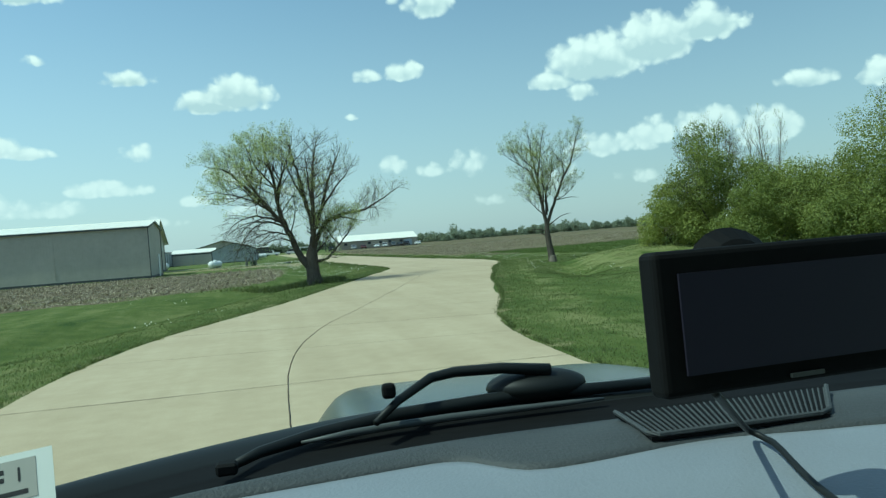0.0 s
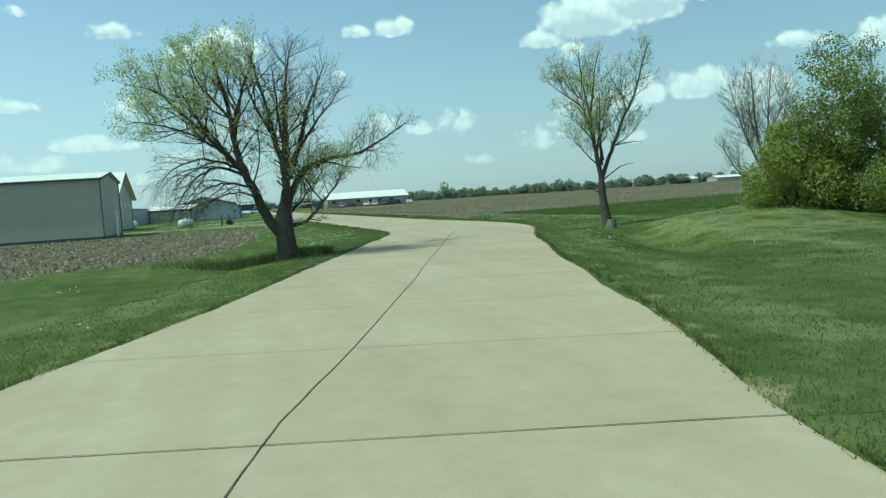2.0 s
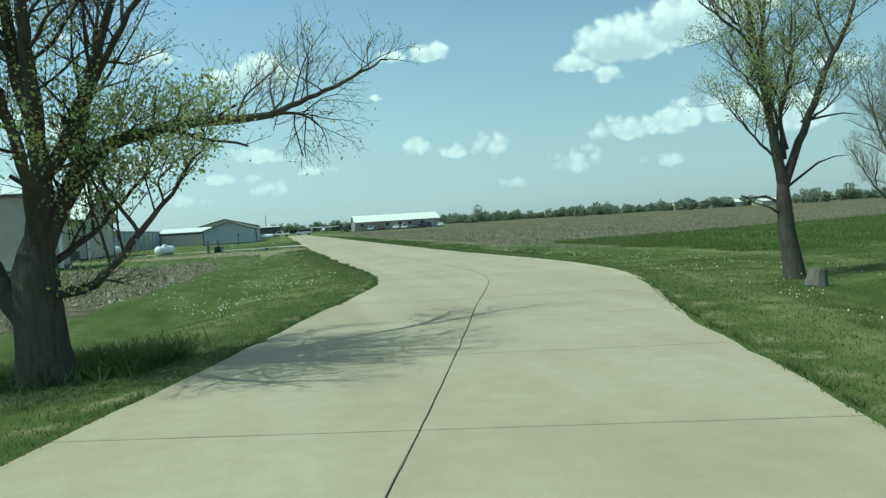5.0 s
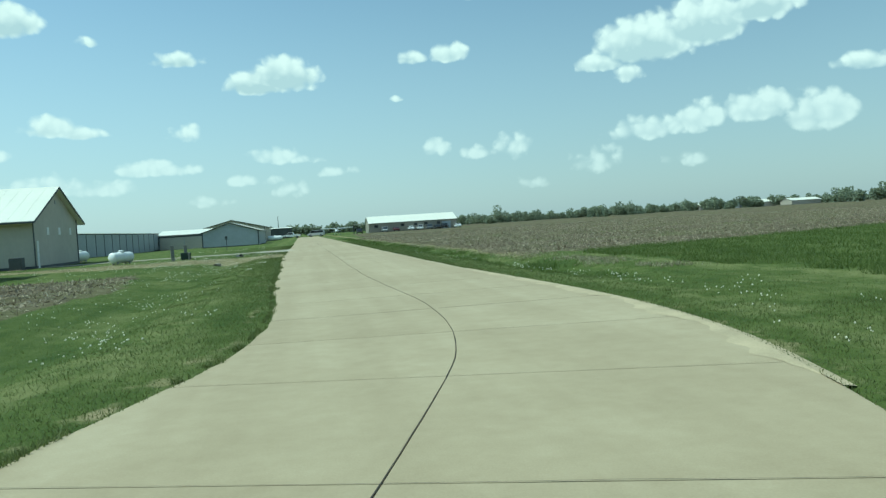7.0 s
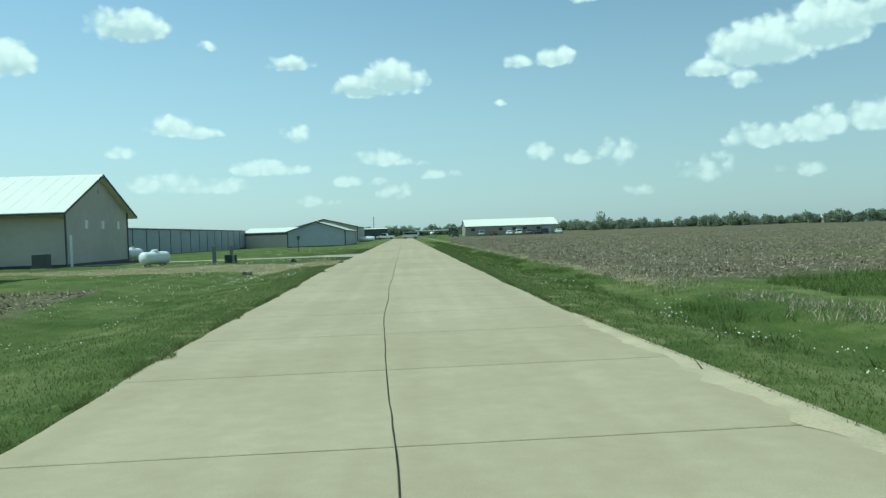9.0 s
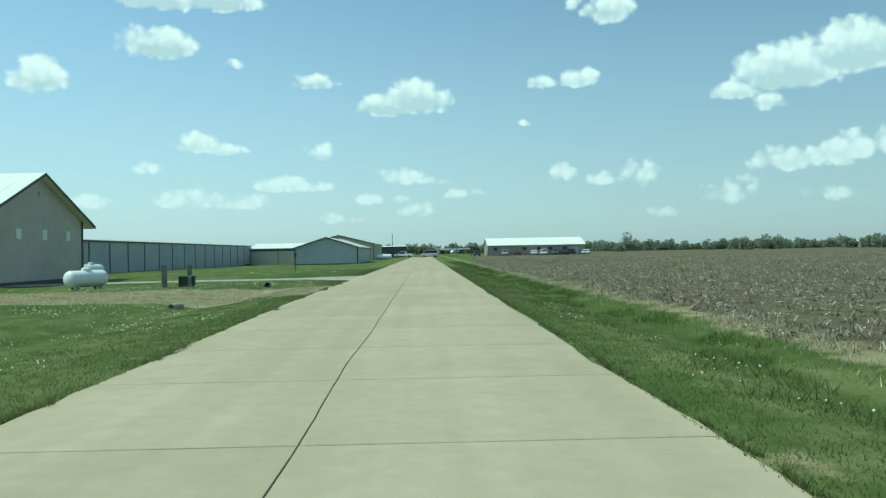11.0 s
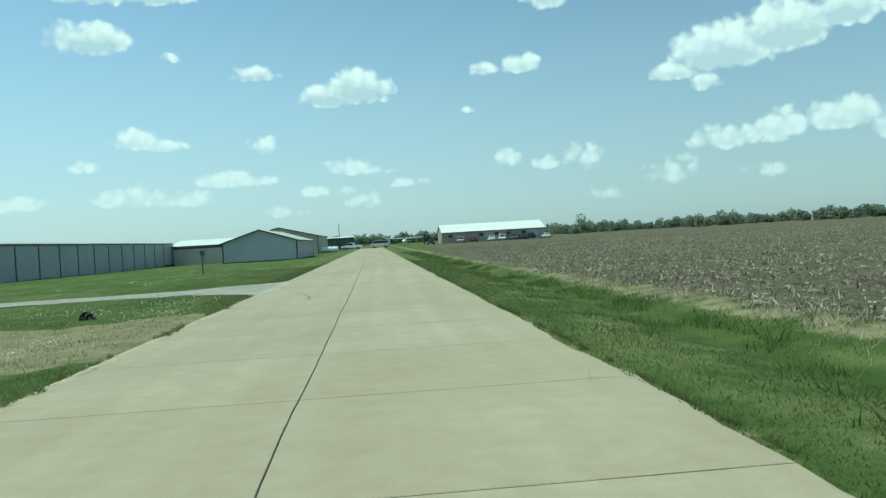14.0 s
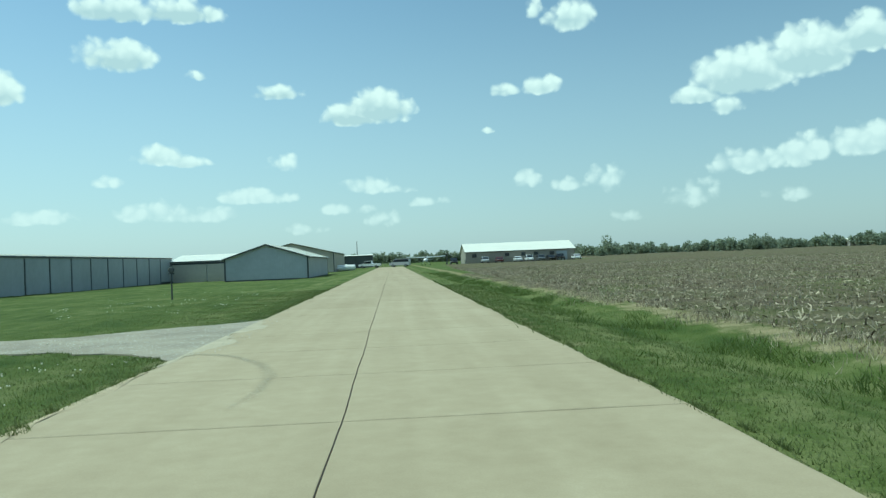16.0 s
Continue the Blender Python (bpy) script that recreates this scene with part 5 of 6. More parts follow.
def blades(name, x, y, rng, height, width, mat, label, category):
    n = len(x)
    z = ground_height(x, y)
    z = np.where((road_off(x, y) > -3.02 + turf_left(y)) & (road_off(x, y) < 3.2 - turf_right(y)), 0.0, z)
    a = rng.uniform(0, 2 * np.pi, n)
    h = height * rng.uniform(0.5, 1.3, n)
    lean = rng.normal(0, 0.6, (n, 2)) * h[:, None]
    w = width * rng.uniform(0.6, 1.3, n)
    p0 = np.stack([x - np.cos(a) * w, y - np.sin(a) * w, z - 0.01], -1)
    p1 = np.stack([x + np.cos(a) * w, y + np.sin(a) * w, z - 0.01], -1)
    p2 = np.stack([x + lean[:, 0], y + lean[:, 1], z + h], -1)
    V = np.stack([p0, p1, p2], 1).reshape(-1, 3)
    ob = big_mesh(name, V, np.arange(3 * n), np.full(n, 3), mat)
    return tagged(ob, label, category, kind="stuff")


def build_grass():
    xs, ys = [], []
    for side, lim, n, seed in ((1, HALF_RIGHT, 200000, 1), (-1, -HALF_LEFT, 200000, 2)):
        rng = np.random.default_rng(seed)
        y = rng.uniform(-114, 12, n)
        off = np.abs(rng.exponential(2.4, n)) - 0.05
        x = road_x(y) + lim - side * (turf_right(y) if side > 0 else turf_left(y)) + side * off
        keep = off < 14
        xs.append(x[keep])
        ys.append(y[keep])
    x, y = np.concatenate(xs), np.concatenate(ys)
    ok = ~(((road_off(x, y) > -3.0 + turf_left(y)) & (road_off(x, y) < 3.18 - turf_right(y))) | inside(x, y, FIELD_RIGHT) | inside(x, y, FIELD_LEFT) | inside(x, y, DRIVE) | ((road_off(x, y) > 6.5) & (y > -52) & (np.random.default_rng(2).random(len(x)) < 0.85)) | (inside(x, y, DRY_BAND) & (np.random.default_rng(3).random(len(x)) < 0.9)))
    x, y = x[ok], y[ok]
    blades("grass", x, y, np.random.default_rng(4), 0.036, 0.0065, M_GRASS, "short green verge grass along the road", "grass")
    # the mound's thinner, paler turf and the lawn round the trees
    rng = np.random.default_rng(17)
    x, y = rng.uniform(-1, 16, 110000), rng.uniform(-98, -74, 110000)
    ok = (road_off(x, y) > 4.5) & (np.array([noise.noise((px * 0.8, py * 0.8, 4)) for px, py in zip(x, y)]) > -0.15)
    blades("mound_grass", x[ok], y[ok], rng, 0.04, 0.007, M_GRASS, "thin rough grass on the low mound", "grass")
    # grass creeping over the slabs' edges in tufts
    rng = np.random.default_rng(14)
    y = rng.uniform(-112, 20, 60000)
    side = np.where(rng.random(len(y)) < 0.55, -1.0, 1.0)
    tuft = np.array([0.6 * noise.noise((v * 0.45, s * 3, 1)) + 0.55 * noise.noise((v * 1.9, s * 3, 6)) for v, s in zip(y, side)])
    over = np.clip(tuft, 0, 1) * np.where(side > 0, 0.25, 0.55) * rng.random(len(y)) ** 0.7
    slope = road_x(y + 0.5) - road_x(y - 0.5)
    x = road_x(y) + side * (np.where(side > 0, HALF_RIGHT - turf_right(y), HALF_LEFT - turf_left(y)) + 0.1 - over) * np.sqrt(1 + slope ** 2)
    ok = (tuft > 0) & ~inside(x, y, DRIVE) & ~((side < 0) & (y > -20.8) & (y < -10.5)) & ~((side > 0) & (y > -80) & (y < -62))
    blades("edge_tufts", x[ok], y[ok], rng, 0.07, 0.006, M_GRASS, "grass tufts creeping over the edge of the concrete", "grass")
    # longer tufts in the ditch and along the field edge
    rng = np.random.default_rng(5)
    y = rng.uniform(-66, 60, 42000)
    x = road_x(y) + np.where(rng.random(len(y)) < 0.6, rng.normal(5.9, 0.32, len(y)), rng.normal(5.0, 0.6, len(y)))
    clump = np.array([noise.noise((px * 0.9, py * 0.6, 3)) for px, py in zip(x, y)]) > 0.08
    blades("ditch_grass", x[clump], y[clump], rng, 0.15, 0.009, M_GRASS_DEEP, "longer rank grass along the ditch and field edge", "grass")
    rng = np.random.default_rng(15)
    y = rng.uniform(-66, 40, 26000)
    x = road_x(y) + rng.normal(7.15, 0.45, len(y))
    clump = np.array([noise.noise((px * 0.7, py * 0.4, 11)) for px, py in zip(x, y)]) > -0.1
    blades("straw_tufts", x[clump], y[clump], rng, 0.12, 0.007, M_STRAW, "dry straw tufts between the ditch and the field", "grass")
    rng = np.random.default_rng(16)
    y, x = rng.uniform(-54, 90, 90000), 7.0 + 70 * rng.random(90000) ** 1.4
    clump = np.array([noise.noise((px * 0.16, py * 0.12, 5)) + 0.5 * noise.noise((px * 1.3, py * 1.3, 2)) for px, py in zip(x, y)]) > 0.12
    clump &= inside(x, y, FIELD_RIGHT)
    blades("field_weeds", x[clump], y[clump], rng, 0.07, 0.016, M_GRASS, "low green weeds sprouting between corn stubble", "weeds")
    rng = np.random.default_rng(7)
    y = rng.uniform(-74, -40, 90000)
    x = 8.8 + 36 * rng.random(len(y)) ** 1.5
    edge = 9.0 + 0.4 * np.sin(y * 0.9) + 0.3 * np.sin(y * 2.3)
    ok = (x > edge) & ~inside(x, y, FIELD_RIGHT)
    blades("tall_grass", x[ok], y[ok], rng, 0.13, 0.010, M_GRASS_DEEP, "taller deep green uncut grass beside the field", "grass")
    rng = np.random.default_rng(8)
    x, y = rng.normal(-7.2, 1.6, 6000), rng.normal(-84.3, 0.5, 6000)
    ok = road_off(x, y) < -3.4
    blades("weeds", x[ok], y[ok], rng, 0.24, 0.014, M_GRASS, "taller green weeds round the tree's foot", "weeds")
    rng = np.random.default_rng(6)
    y = rng.uniform(-40, -21, 26000)
    x = rng.uniform(-22, -3.5, 26000)
    ok = inside(x, y, DRY_BAND)
    blades("dry_grass", x[ok], y[ok], rng, 0.06, 0.006, M_STRAW, "dry straw-coloured grass beside the side drive", "grass")


def build_seed_heads():
    rng = np.random.default_rng(12)
    pts = []
    for cx, cy, sx, sy, n in ((4.6, -74, 1.2, 6, 260), (4.9, -60, 1.4, 8, 140), (-6.0, -47, 1.8, 8, 420), (-10, -40, 4, 3, 420), (-5.6, -66, 1.6, 5, 200), (-6.5, -73.5, 1.3, 3.0, 150), (-5, -29, 1, 5, 160), (2.0, -88, 1.6, 5, 60), (-6.5, -22, 2.0, 2.0, 120), (-9, -29, 3.5, 2.5, 360), (-7.5, -24.5, 2.2, 0.8, 160), (-12.5, -96, 2, 6, 40), (-9, 0, 3, 8, 160)):
        hub = rng.integers(0, max(4, n // 5), n)
        x, y = rng.normal(cx, sx, n)[hub] + rng.normal(0, 0.16, n), rng.normal(cy, sy, n)[hub] + rng.normal(0, 0.22, n)
        keep = (np.abs(x - road_x(y)) > 3.7) & ~inside(x, y, FIELD_RIGHT) & ~inside(x, y, DRIVE)
        pts.append(np.stack([x, y, ground_height(x, y) + rng.uniform(0.05, 0.16, n)], -1)[keep])
    C = np.concatenate(pts)
    n = len(C)
    r = 0.014 * rng.uniform(0.6, 1.3, (n, 1, 1))
    octa = np.array([(1, 0, 0), (0, 1, 0), (-1, 0, 0), (0, -1, 0), (0, 0, 1), (0, 0, -1)], float)
    V = (C[:, None, :] + octa[None] * r).reshape(-1, 3)
    tri = np.array([(0, 1, 4), (1, 2, 4), (2, 3, 4), (3, 0, 4), (1, 0, 5), (2, 1, 5), (3, 2, 5), (0, 3, 5)])
    F = (np.arange(n)[:, None, None] * 6 + tri[None]).reshape(-1)
    return tagged(big_mesh("dandelion_heads", V, F, np.full(8 * n, 3), M_PETAL), "white dandelion seed heads scattered in the grass", "flowers", kind="stuff")


def build_stubble(name, poly, box4, n, seed, label):
    rng = np.random.default_rng(seed)
    x0, x1, y0, y1 = box4
    x = x0 + (x1 - x0) * rng.random(n) ** 1.7
    y = rng.uniform(y0, y1, n)
    rowed = rng.random(n) < 0.5
    x = np.where(rowed, np.round(x / 0.76) * 0.76 + rng.normal(0, 0.07, n), x)
    ok = inside(x, y, poly)
    x, y = x[ok], y[ok]
    n = len(x)
    z = ground_height(x, y)
    stub = rng.random(n) < 0.22
    d = rng.normal(size=(n, 3)) * [1, 1, 0.45]
    d[:, 2] = np.abs(d[:, 2]) + np.where(stub, 2.2, 0)
    d /= np.linalg.norm(d, axis=1)[:, None]
    L = rng.uniform(0.04, 0.17, (n, 1))
    s = np.cross(d, rng.normal(size=(n, 3)))
    s /= np.linalg.norm(s, axis=1)[:, None]
    s *= rng.uniform(0.006, 0.022, (n, 1))
    c = np.stack([x, y, z + 0.015], -1)
    V = np.stack([c - s, c + s, c + d * L + s * 0.6, c + d * L - s * 0.6], 1).reshape(-1, 3)
    V[:, 2] = np.maximum(V[:, 2], np.repeat(z, 4) + 0.004)
    ob = big_mesh(name, V, np.arange(4 * n), np.full(n, 4), M_STRAW)
    return tagged(ob, label, "crop stubble", kind="stuff")


build_grass()
build_seed_heads()
build_stubble("corn_stubble", FIELD_RIGHT, (6.5, 80, -54, 80), 105000, 31, "broken pale corn stalks lying on bare soil")
build_stubble("corn_stubble", FIELD_LEFT, (-45, -8.5, -90, -49), 80000, 32, "broken pale corn stalks lying on bare soil")


# ---- things beside the road ----
def capsule(length, r, seg=20, rings=6):
    """A tank shell along x with domed ends."""
    bm = bmesh.new()
    prof = []
    for k in range(rings + 1):
        a = math.pi / 2 * k / rings
        prof.append((-length / 2 + r * 0.6 - r * 0.6 * math.cos(a), r * math.sin(a)))
    prof += [(-p, q) for p, q in prof[::-1]]
    loops = []
    for p, q in prof:
        loops.append([bm.verts.new((p, max(q, 1e-4) * math.cos(2 * math.pi * k / seg), max(q, 1e-4) * math.sin(2 * math.pi * k / seg))) for k in range(seg)])
    for a, b in zip(loops, loops[1:]):
        for k in range(seg):
            bm.faces.new((a[k], a[(k + 1) % seg], b[(k + 1) % seg], b[k]))
    bmesh.ops.remove_doubles(bm, verts=bm.verts[:], dist=0.001)
    bmesh.ops.recalc_face_normals(bm, faces=bm.faces[:])
    return bm


def propane_tank(x, y, rz, label, length=2.2, r=0.40):
    t = thing("propane_tank", x, y, float(ground_height(np.array(x), np.array(y))), label, "gas tank", "propane tanks", rz)
    zc = r + 0.12
    bm = capsule(length, r)
    bmesh.ops.translate(bm, verts=bm.verts[:], vec=(0, 0, zc))
    part("shell", bm, M_WHITE, t, smooth=True)
    dome = tube([(0, 0, zc + r - 0.05), (0, 0, zc + r + 0.09), (0, 0, zc + r + 0.13)], [0.2, 0.2, 0.12], 16)
    part("valve_dome", dome, M_WHITE, t, smooth=False)
    for s in (-1, 1):
        for w in (-1, 1):
            part("foot", box(s * length * 0.28 - 0.07, s * length * 0.28 + 0.07, w * 0.2 - 0.05, w * 0.2 + 0.05, -0.05, 0.22, 0.01), M_STEEL, t)
        bm = box(s * length * 0.28 - 0.12, s * length * 0.28 + 0.12, -0.36, 0.36, -0.12, 0.03, 0.01)
        part("concrete_block", bm, M_CONCRETE, t)
    return t


propane_tank(-14.6, -25.3, 60, "white propane tank on concrete blocks in the grass", 2.1, 0.38)
propane_tank(-22.2, -6.8, 80, "white propane tank beside the tall barn", 2.4, 0.45)
propane_tank(-9.1, 132.0, 0, "white propane tank beside the far hangar", 4.0, 0.6)


def wooden_post(x, y, h, w, label):
    z = float(ground_height(np.array(x), np.array(y)))
    ob = part("wooden_post", box(-w / 2, w / 2, -w / 2, w / 2, -0.2, h, 0.02, 2), M_WOOD)
    ob.matrix_basis = pose(x, y, z, 1.5, -1, 12)
    return tagged(ob, label, "post", "posts by the side drive")


wooden_post(-11.15, -24.9, 1.12, 0.24, "short thick weathered wooden post")
wooden_post(-10.45, -23.3, 1.05, 0.22, "short thick weathered wooden post beside a utility box")
wooden_post(-10.03, -24.72, 0.5, 0.14, "low thin weathered post before a utility box")
ub = thing("utility_box", -10.35, -24.1, -0.05, "dark green ground-mounted utility box", "utility box", rz=10)
part("cabinet", box(-0.36, 0.36, -0.28, 0.28, 0, 0.5, 0.02, 2), M_GREENBOX, ub)
part("lid", box(-0.38, 0.38, -0.30, 0.30, 0.5, 0.56, 0.015), M_GREENBOX, ub)
part("concrete_pad", box(-0.45, 0.45, -0.36, 0.36, -0.1, 0.03, 0.01), M_CONCRETE, ub)


def culvert(x, y, rz, length, r, mat, label, sink):
    """A pipe end: an open ribbed cylinder with a wall."""
    bm = bmesh.new()
    seg, prev = 18, None
    rings = []
    prof = [(k / 10 * length, r * (1.0 + (0.04 if k % 2 else 0))) for k in range(11)] + [(length, r * 0.88), (0, r * 0.88)]
    for u, q in prof:
        rings.append([bm.verts.new((u, q * math.cos(2 * math.pi * k / seg), q * math.sin(2 * math.pi * k / seg))) for k in range(seg)])
    for a, b in zip(rings, rings[1:] + rings[:1]):
        for k in range(seg):
            bm.faces.new((a[k], a[(k + 1) % seg], b[(k + 1) % seg], b[k]))
    bmesh.ops.recalc_face_normals(bm, faces=bm.faces[:])
    ob = part("culvert_pipe", bm, mat)
    ob.matrix_basis = pose(x, y, float(ground_height(np.array(x), np.array(y))) + r * sink, 0, 4, rz)
    return tagged(ob, label, "pipe", "culvert ends")


culvert(-6.7, -36.9, 245, 0.42, 0.13, M_GRAVEL, "short pale tan culvert end in the grass", 0.7)
culvert(-6.31, -25.2, 107, 1.6, 0.17, M_TRIM, "dark culvert mouth sunk in the dry grass", 0.25)

sign = thing("yard_sign", -10.2, 6.3, 0.0, "dark steel sign post with a small round plate", "sign")
part("post", tube([(0, 0, -0.15), (0, 0, 0.8), (0, 0, 1.5)], [0.04, 0.04, 0.04], 8), M_TRIM, sign)
part("plate", tube([(0, -0.05, 1.45), (0, -0.03, 1.45), (0, 0.03, 1.45)], [0.11, 0.15, 0.15], 14), M_TRIM, sign)
part("bracket", box(-0.14, 0.14, -0.02, 0.05, 1.24, 1.30, 0.005), M_TRIM, sign)

stump = part("tree_stump", tube([(0, 0, -0.05), (0.01, 0, 0.12), (0.02, 0.01, 0.26), (0.02, 0.01, 0.27)], [0.22, 0.17, 0.15, 0.02], 11), M_BARK_PALE)
stump.matrix_basis = pose(4.1, -82.0, -0.03, 5, 4, 0)
tagged(stump, "short weathered tree stump in the grass", "stump")


# ---- vehicles and aeroplane at the far end ----
CAR_PAINTS = {n: varied(n + "_car_paint", c, 0.3, 0.0, 0.6, 0.05, relief=0) for n, c in
              (("white", (0.75, 0.75, 0.74)), ("black", (0.02, 0.02, 0.022)), ("silver", (0.42, 0.43, 0.44)), ("dark_red", (0.10, 0.02, 0.02)), ("grey", (0.12, 0.13, 0.14)))}
M_LAMP = varied("lamp_lens", (0.35, 0.33, 0.30), 0.15, 0, 0.6, 0.1, relief=0)


def parked_car(x, y, rz, paint, style, label, z=0.0):
    """A vehicle along its own y: body with shaped outline, cabin glass, four wheels with tyre and rim."""
    c = thing(style, x, y, z, label, "car", "parked vehicles", rz)
    if style == "pickup_truck":
        body = [(-2.7, 0.45), (2.7, 0.45), (2.75, 0.95), (1.5, 1.05), (1.0, 1.75), (-0.5, 1.8), (-0.65, 1.1), (-2.7, 1.1)]
        glass = [(1.35, 1.12), (0.98, 1.66), (-0.45, 1.70), (-0.52, 1.12)]
        w, wheels = 0.98, (1.75, -1.7)
    elif style == "van":
        body = [(-2.6, 0.4), (2.5, 0.4), (2.55, 0.9), (1.9, 1.15), (1.2, 1.95), (-2.5, 2.0), (-2.65, 1.2)]
        glass = [(1.75, 1.22), (1.15, 1.85), (-2.3, 1.88), (-2.4, 1.22)]
        w, wheels = 0.98, (1.6, -1.6)
    else:
        top = 1.72 if style == "sport_utility_car" else 1.45
        body = [(-2.25, 0.35), (2.25, 0.35), (2.3, 0.75), (1.2, 0.95), (0.45, top), (-1.5, top), (-2.2, 1.0), (-2.3, 0.7)]
        glass = [(1.08, 1.0), (0.42, top - 0.07), (-1.42, top - 0.07), (-2.0, 1.0)]
        w, wheels = 0.9, (1.4, -1.4)
    bm = prism([(u, v) for u, v in body], -w, w, 0)
    bmesh.ops.bevel(bm, geom=bm.edges[:], offset=0.07, segments=2, affect="EDGES")
    part("body", bm, CAR_PAINTS[paint], c, smooth=False)
    bm = prism(glass, -w - 0.006, w + 0.006, 0)
    part("side_glass", bm, M_GLASS_DARK, c)
    (a, b), (d, e) = glass[0], glass[1]
    bm = bmesh.new()
    vs = [bm.verts.new(p) for p in ((-w * 0.86, a + 0.10, b + 0.03), (w * 0.86, a + 0.10, b + 0.03), (w * 0.8, d + 0.10, e - 0.02), (-w * 0.8, d + 0.10, e - 0.02))]
    bm.faces.new(vs)
    r = bmesh.ops.extrude_face_region(bm, geom=bm.faces[:])
    bmesh.ops.translate(bm, verts=[v for v in r["geom"] if isinstance(v, bmesh.types.BMVert)], vec=(0, 0.02, 0.015))
    part("windscreen", bm, M_GLASS_DARK, c)
    for s in (-1, 1):
        part("headlight", box(s * 0.65 - 0.14, s * 0.65 + 0.14, max(u for u, v in body) - 0.05, max(u for u, v in body) + 0.01, 0.68, 0.84, 0.02), M_LAMP, c)
        for u in wheels:
            wh = part("tyre", tube([(s * (w - 0.2), u, 0.34), (s * (w - 0.16), u, 0.34), (s * (w + 0.0), u, 0.34), (s * (w + 0.03), u, 0.34)], [0.28, 0.34, 0.34, 0.28], 16), M_RUBBER, c)
            part("rim", tube([(s * (w + 0.0), u, 0.34), (s * (w + 0.04), u, 0.34)], [0.2, 0.18], 12), M_STEEL, wh)
    return c


for x, paint, style, lab in ((25.4, "silver", "sport_utility_car", "silver sport utility car parked at the hangar"), (29.2, "dark_red", "parked_car", "dark red car parked at the hangar"), (34.3, "white", "parked_car", "white car parked at the hangar"),
                             (37.3, "white", "sport_utility_car", "white sport utility car parked at the hangar"), (40.5, "grey", "sport_utility_car", "dark grey sport utility car parked at the hangar"), (43.2, "black", "parked_car", "black car parked at the hangar"),
                             (45.6, "black", "pickup_truck", "black pickup truck parked at the hangar"), (50.2, "white", "parked_car", "white car at the end of the row")):
    parked_car(x, 176.5, 180, paint, style, lab, 0.0)
parked_car(16.6, 172, 180, "black", "sport_utility_car", "black boxy car near the hangar porch", 0.0)
parked_car(2.4, 162, 78, "silver", "van", "silver grey van parked across the road's end", 0.0)
parked_car(-5.0, 162, 80, "white", "pickup_truck", "white pickup truck at the road's end", 0.0)


def light_aircraft(x, y, rz):
    a = thing("light_aircraft", x, y, 0.0, "small white high-wing aeroplane on the apron", "aeroplane", rz=rz)
    part("fuselage", tube([(0, 2.4, 1.25), (0, 2.2, 1.25), (0, 1.2, 1.35), (0, -0.4, 1.4), (0, -2.5, 1.35), (0, -4.2, 1.4)], [0.15, 0.42, 0.6, 0.58, 0.3, 0.12], 14), M_WHITE, a, smooth=True)
    part("wing", prism([(-5.3, 2.25), (0, 2.0), (5.3, 2.25), (5.3, 2.5), (0, 2.35), (-5.3, 2.5)], -0.5, 0.95, 1), M_WHITE, a)
    part("tailplane", box(-1.6, 1.6, -4.3, -3.5, 1.42, 1.5, 0.02), M_WHITE, a)
    part("fin", prism([(-4.4, 1.4), (-3.3, 1.4), (-4.0, 2.7), (-4.5, 2.7)], -0.05, 0.05, 0), M_WHITE, a)
    part("cabin_window", tube([(0, 1.3, 1.62), (0, 0.9, 1.75), (0, -0.3, 1.72)], [0.3, 0.46, 0.42], 12), M_GLASS_DARK, a)
    part("propeller", box(-0.9, 0.9, 2.42, 2.46, 1.2, 1.3, 0.01), M_TRIM, a)
    for px, py in ((-1.1, 0.2), (1.1, 0.2), (0, 1.9)):
        part("leg", tube([(px * 0.4, py, 1.0), (px, py, 0.25)], [0.05, 0.04], 6), M_WHITE, a)
        part("wheel", tube([(px - 0.07, py, 0.22), (px + 0.07, py, 0.22)], [0.22, 0.22], 14), M_RUBBER, a)
    return a


light_aircraft(9.6, 178, 172)

on(terminal, Matrix.Translation((-36.7, -188, 0.3)), "porch_roof", prism([(180.5, 3.1), (180.5, 3.2), (184.5, 3.2), (184.5, 3.1)], 16.4, 20.4, 0), M_ROOF, "small flat porch roof")
for px, py in ((16.6, 180.8), (16.6, 184.2)):
    on(terminal, Matrix.Translation((-36.7, -188, 0.3)), "porch_post", box(px - 0.08, px + 0.08, py - 0.08, py + 0.08, -0.3, 3.1), M_TRIM)
for wx in (33.0, 37.5, 41.0, 24.0, 45.4):
    on(terminal, Matrix.Translation((-36.7, -188, 0.3)), "window", box(wx - 0.6, wx + 0.6, 179.93, 180.0, 1.6, 2.5, 0.01), M_GLASS_DARK, "dark window")
on(terminal, Matrix.Translation((-36.7, -188, 0.3)), "hangar_door", box(46.6, 49.6, 179.93, 180.0, -0.2, 2.5, 0.01), M_BLUE, "blue-grey roll door")

store, inv = gabled("dark_store", "low dark store building at the road's end", -16.5, -5.4, 202.0, 212.0, 3.4, 3.7, 0, M_TRIM, M_TRIM, 0.2, base=-0.3, roof_label="dark low roof")
pole = part("utility_pole", tube([(0, 0, -0.3), (0, 0, 4), (0, 0, 8.2)], [0.16, 0.14, 0.1], 8), M_WOOD)
pole.matrix_basis = pose(-10.4, 216, 0)
tagged(pole, "bare wooden utility pole", "pole")


def far_farm(az, d, w, dep, eave, ridge, label, name="far_barn"):
    a = radians(az)
    x, y = math.sin(a) * d, -84 + math.cos(a) * d
    return gabled(name, label, x - w / 2, x + w / 2, y - dep / 2, y + dep / 2, eave, ridge, 0, M_SHED, M_SHED_END, 0.3, base=-0.2)


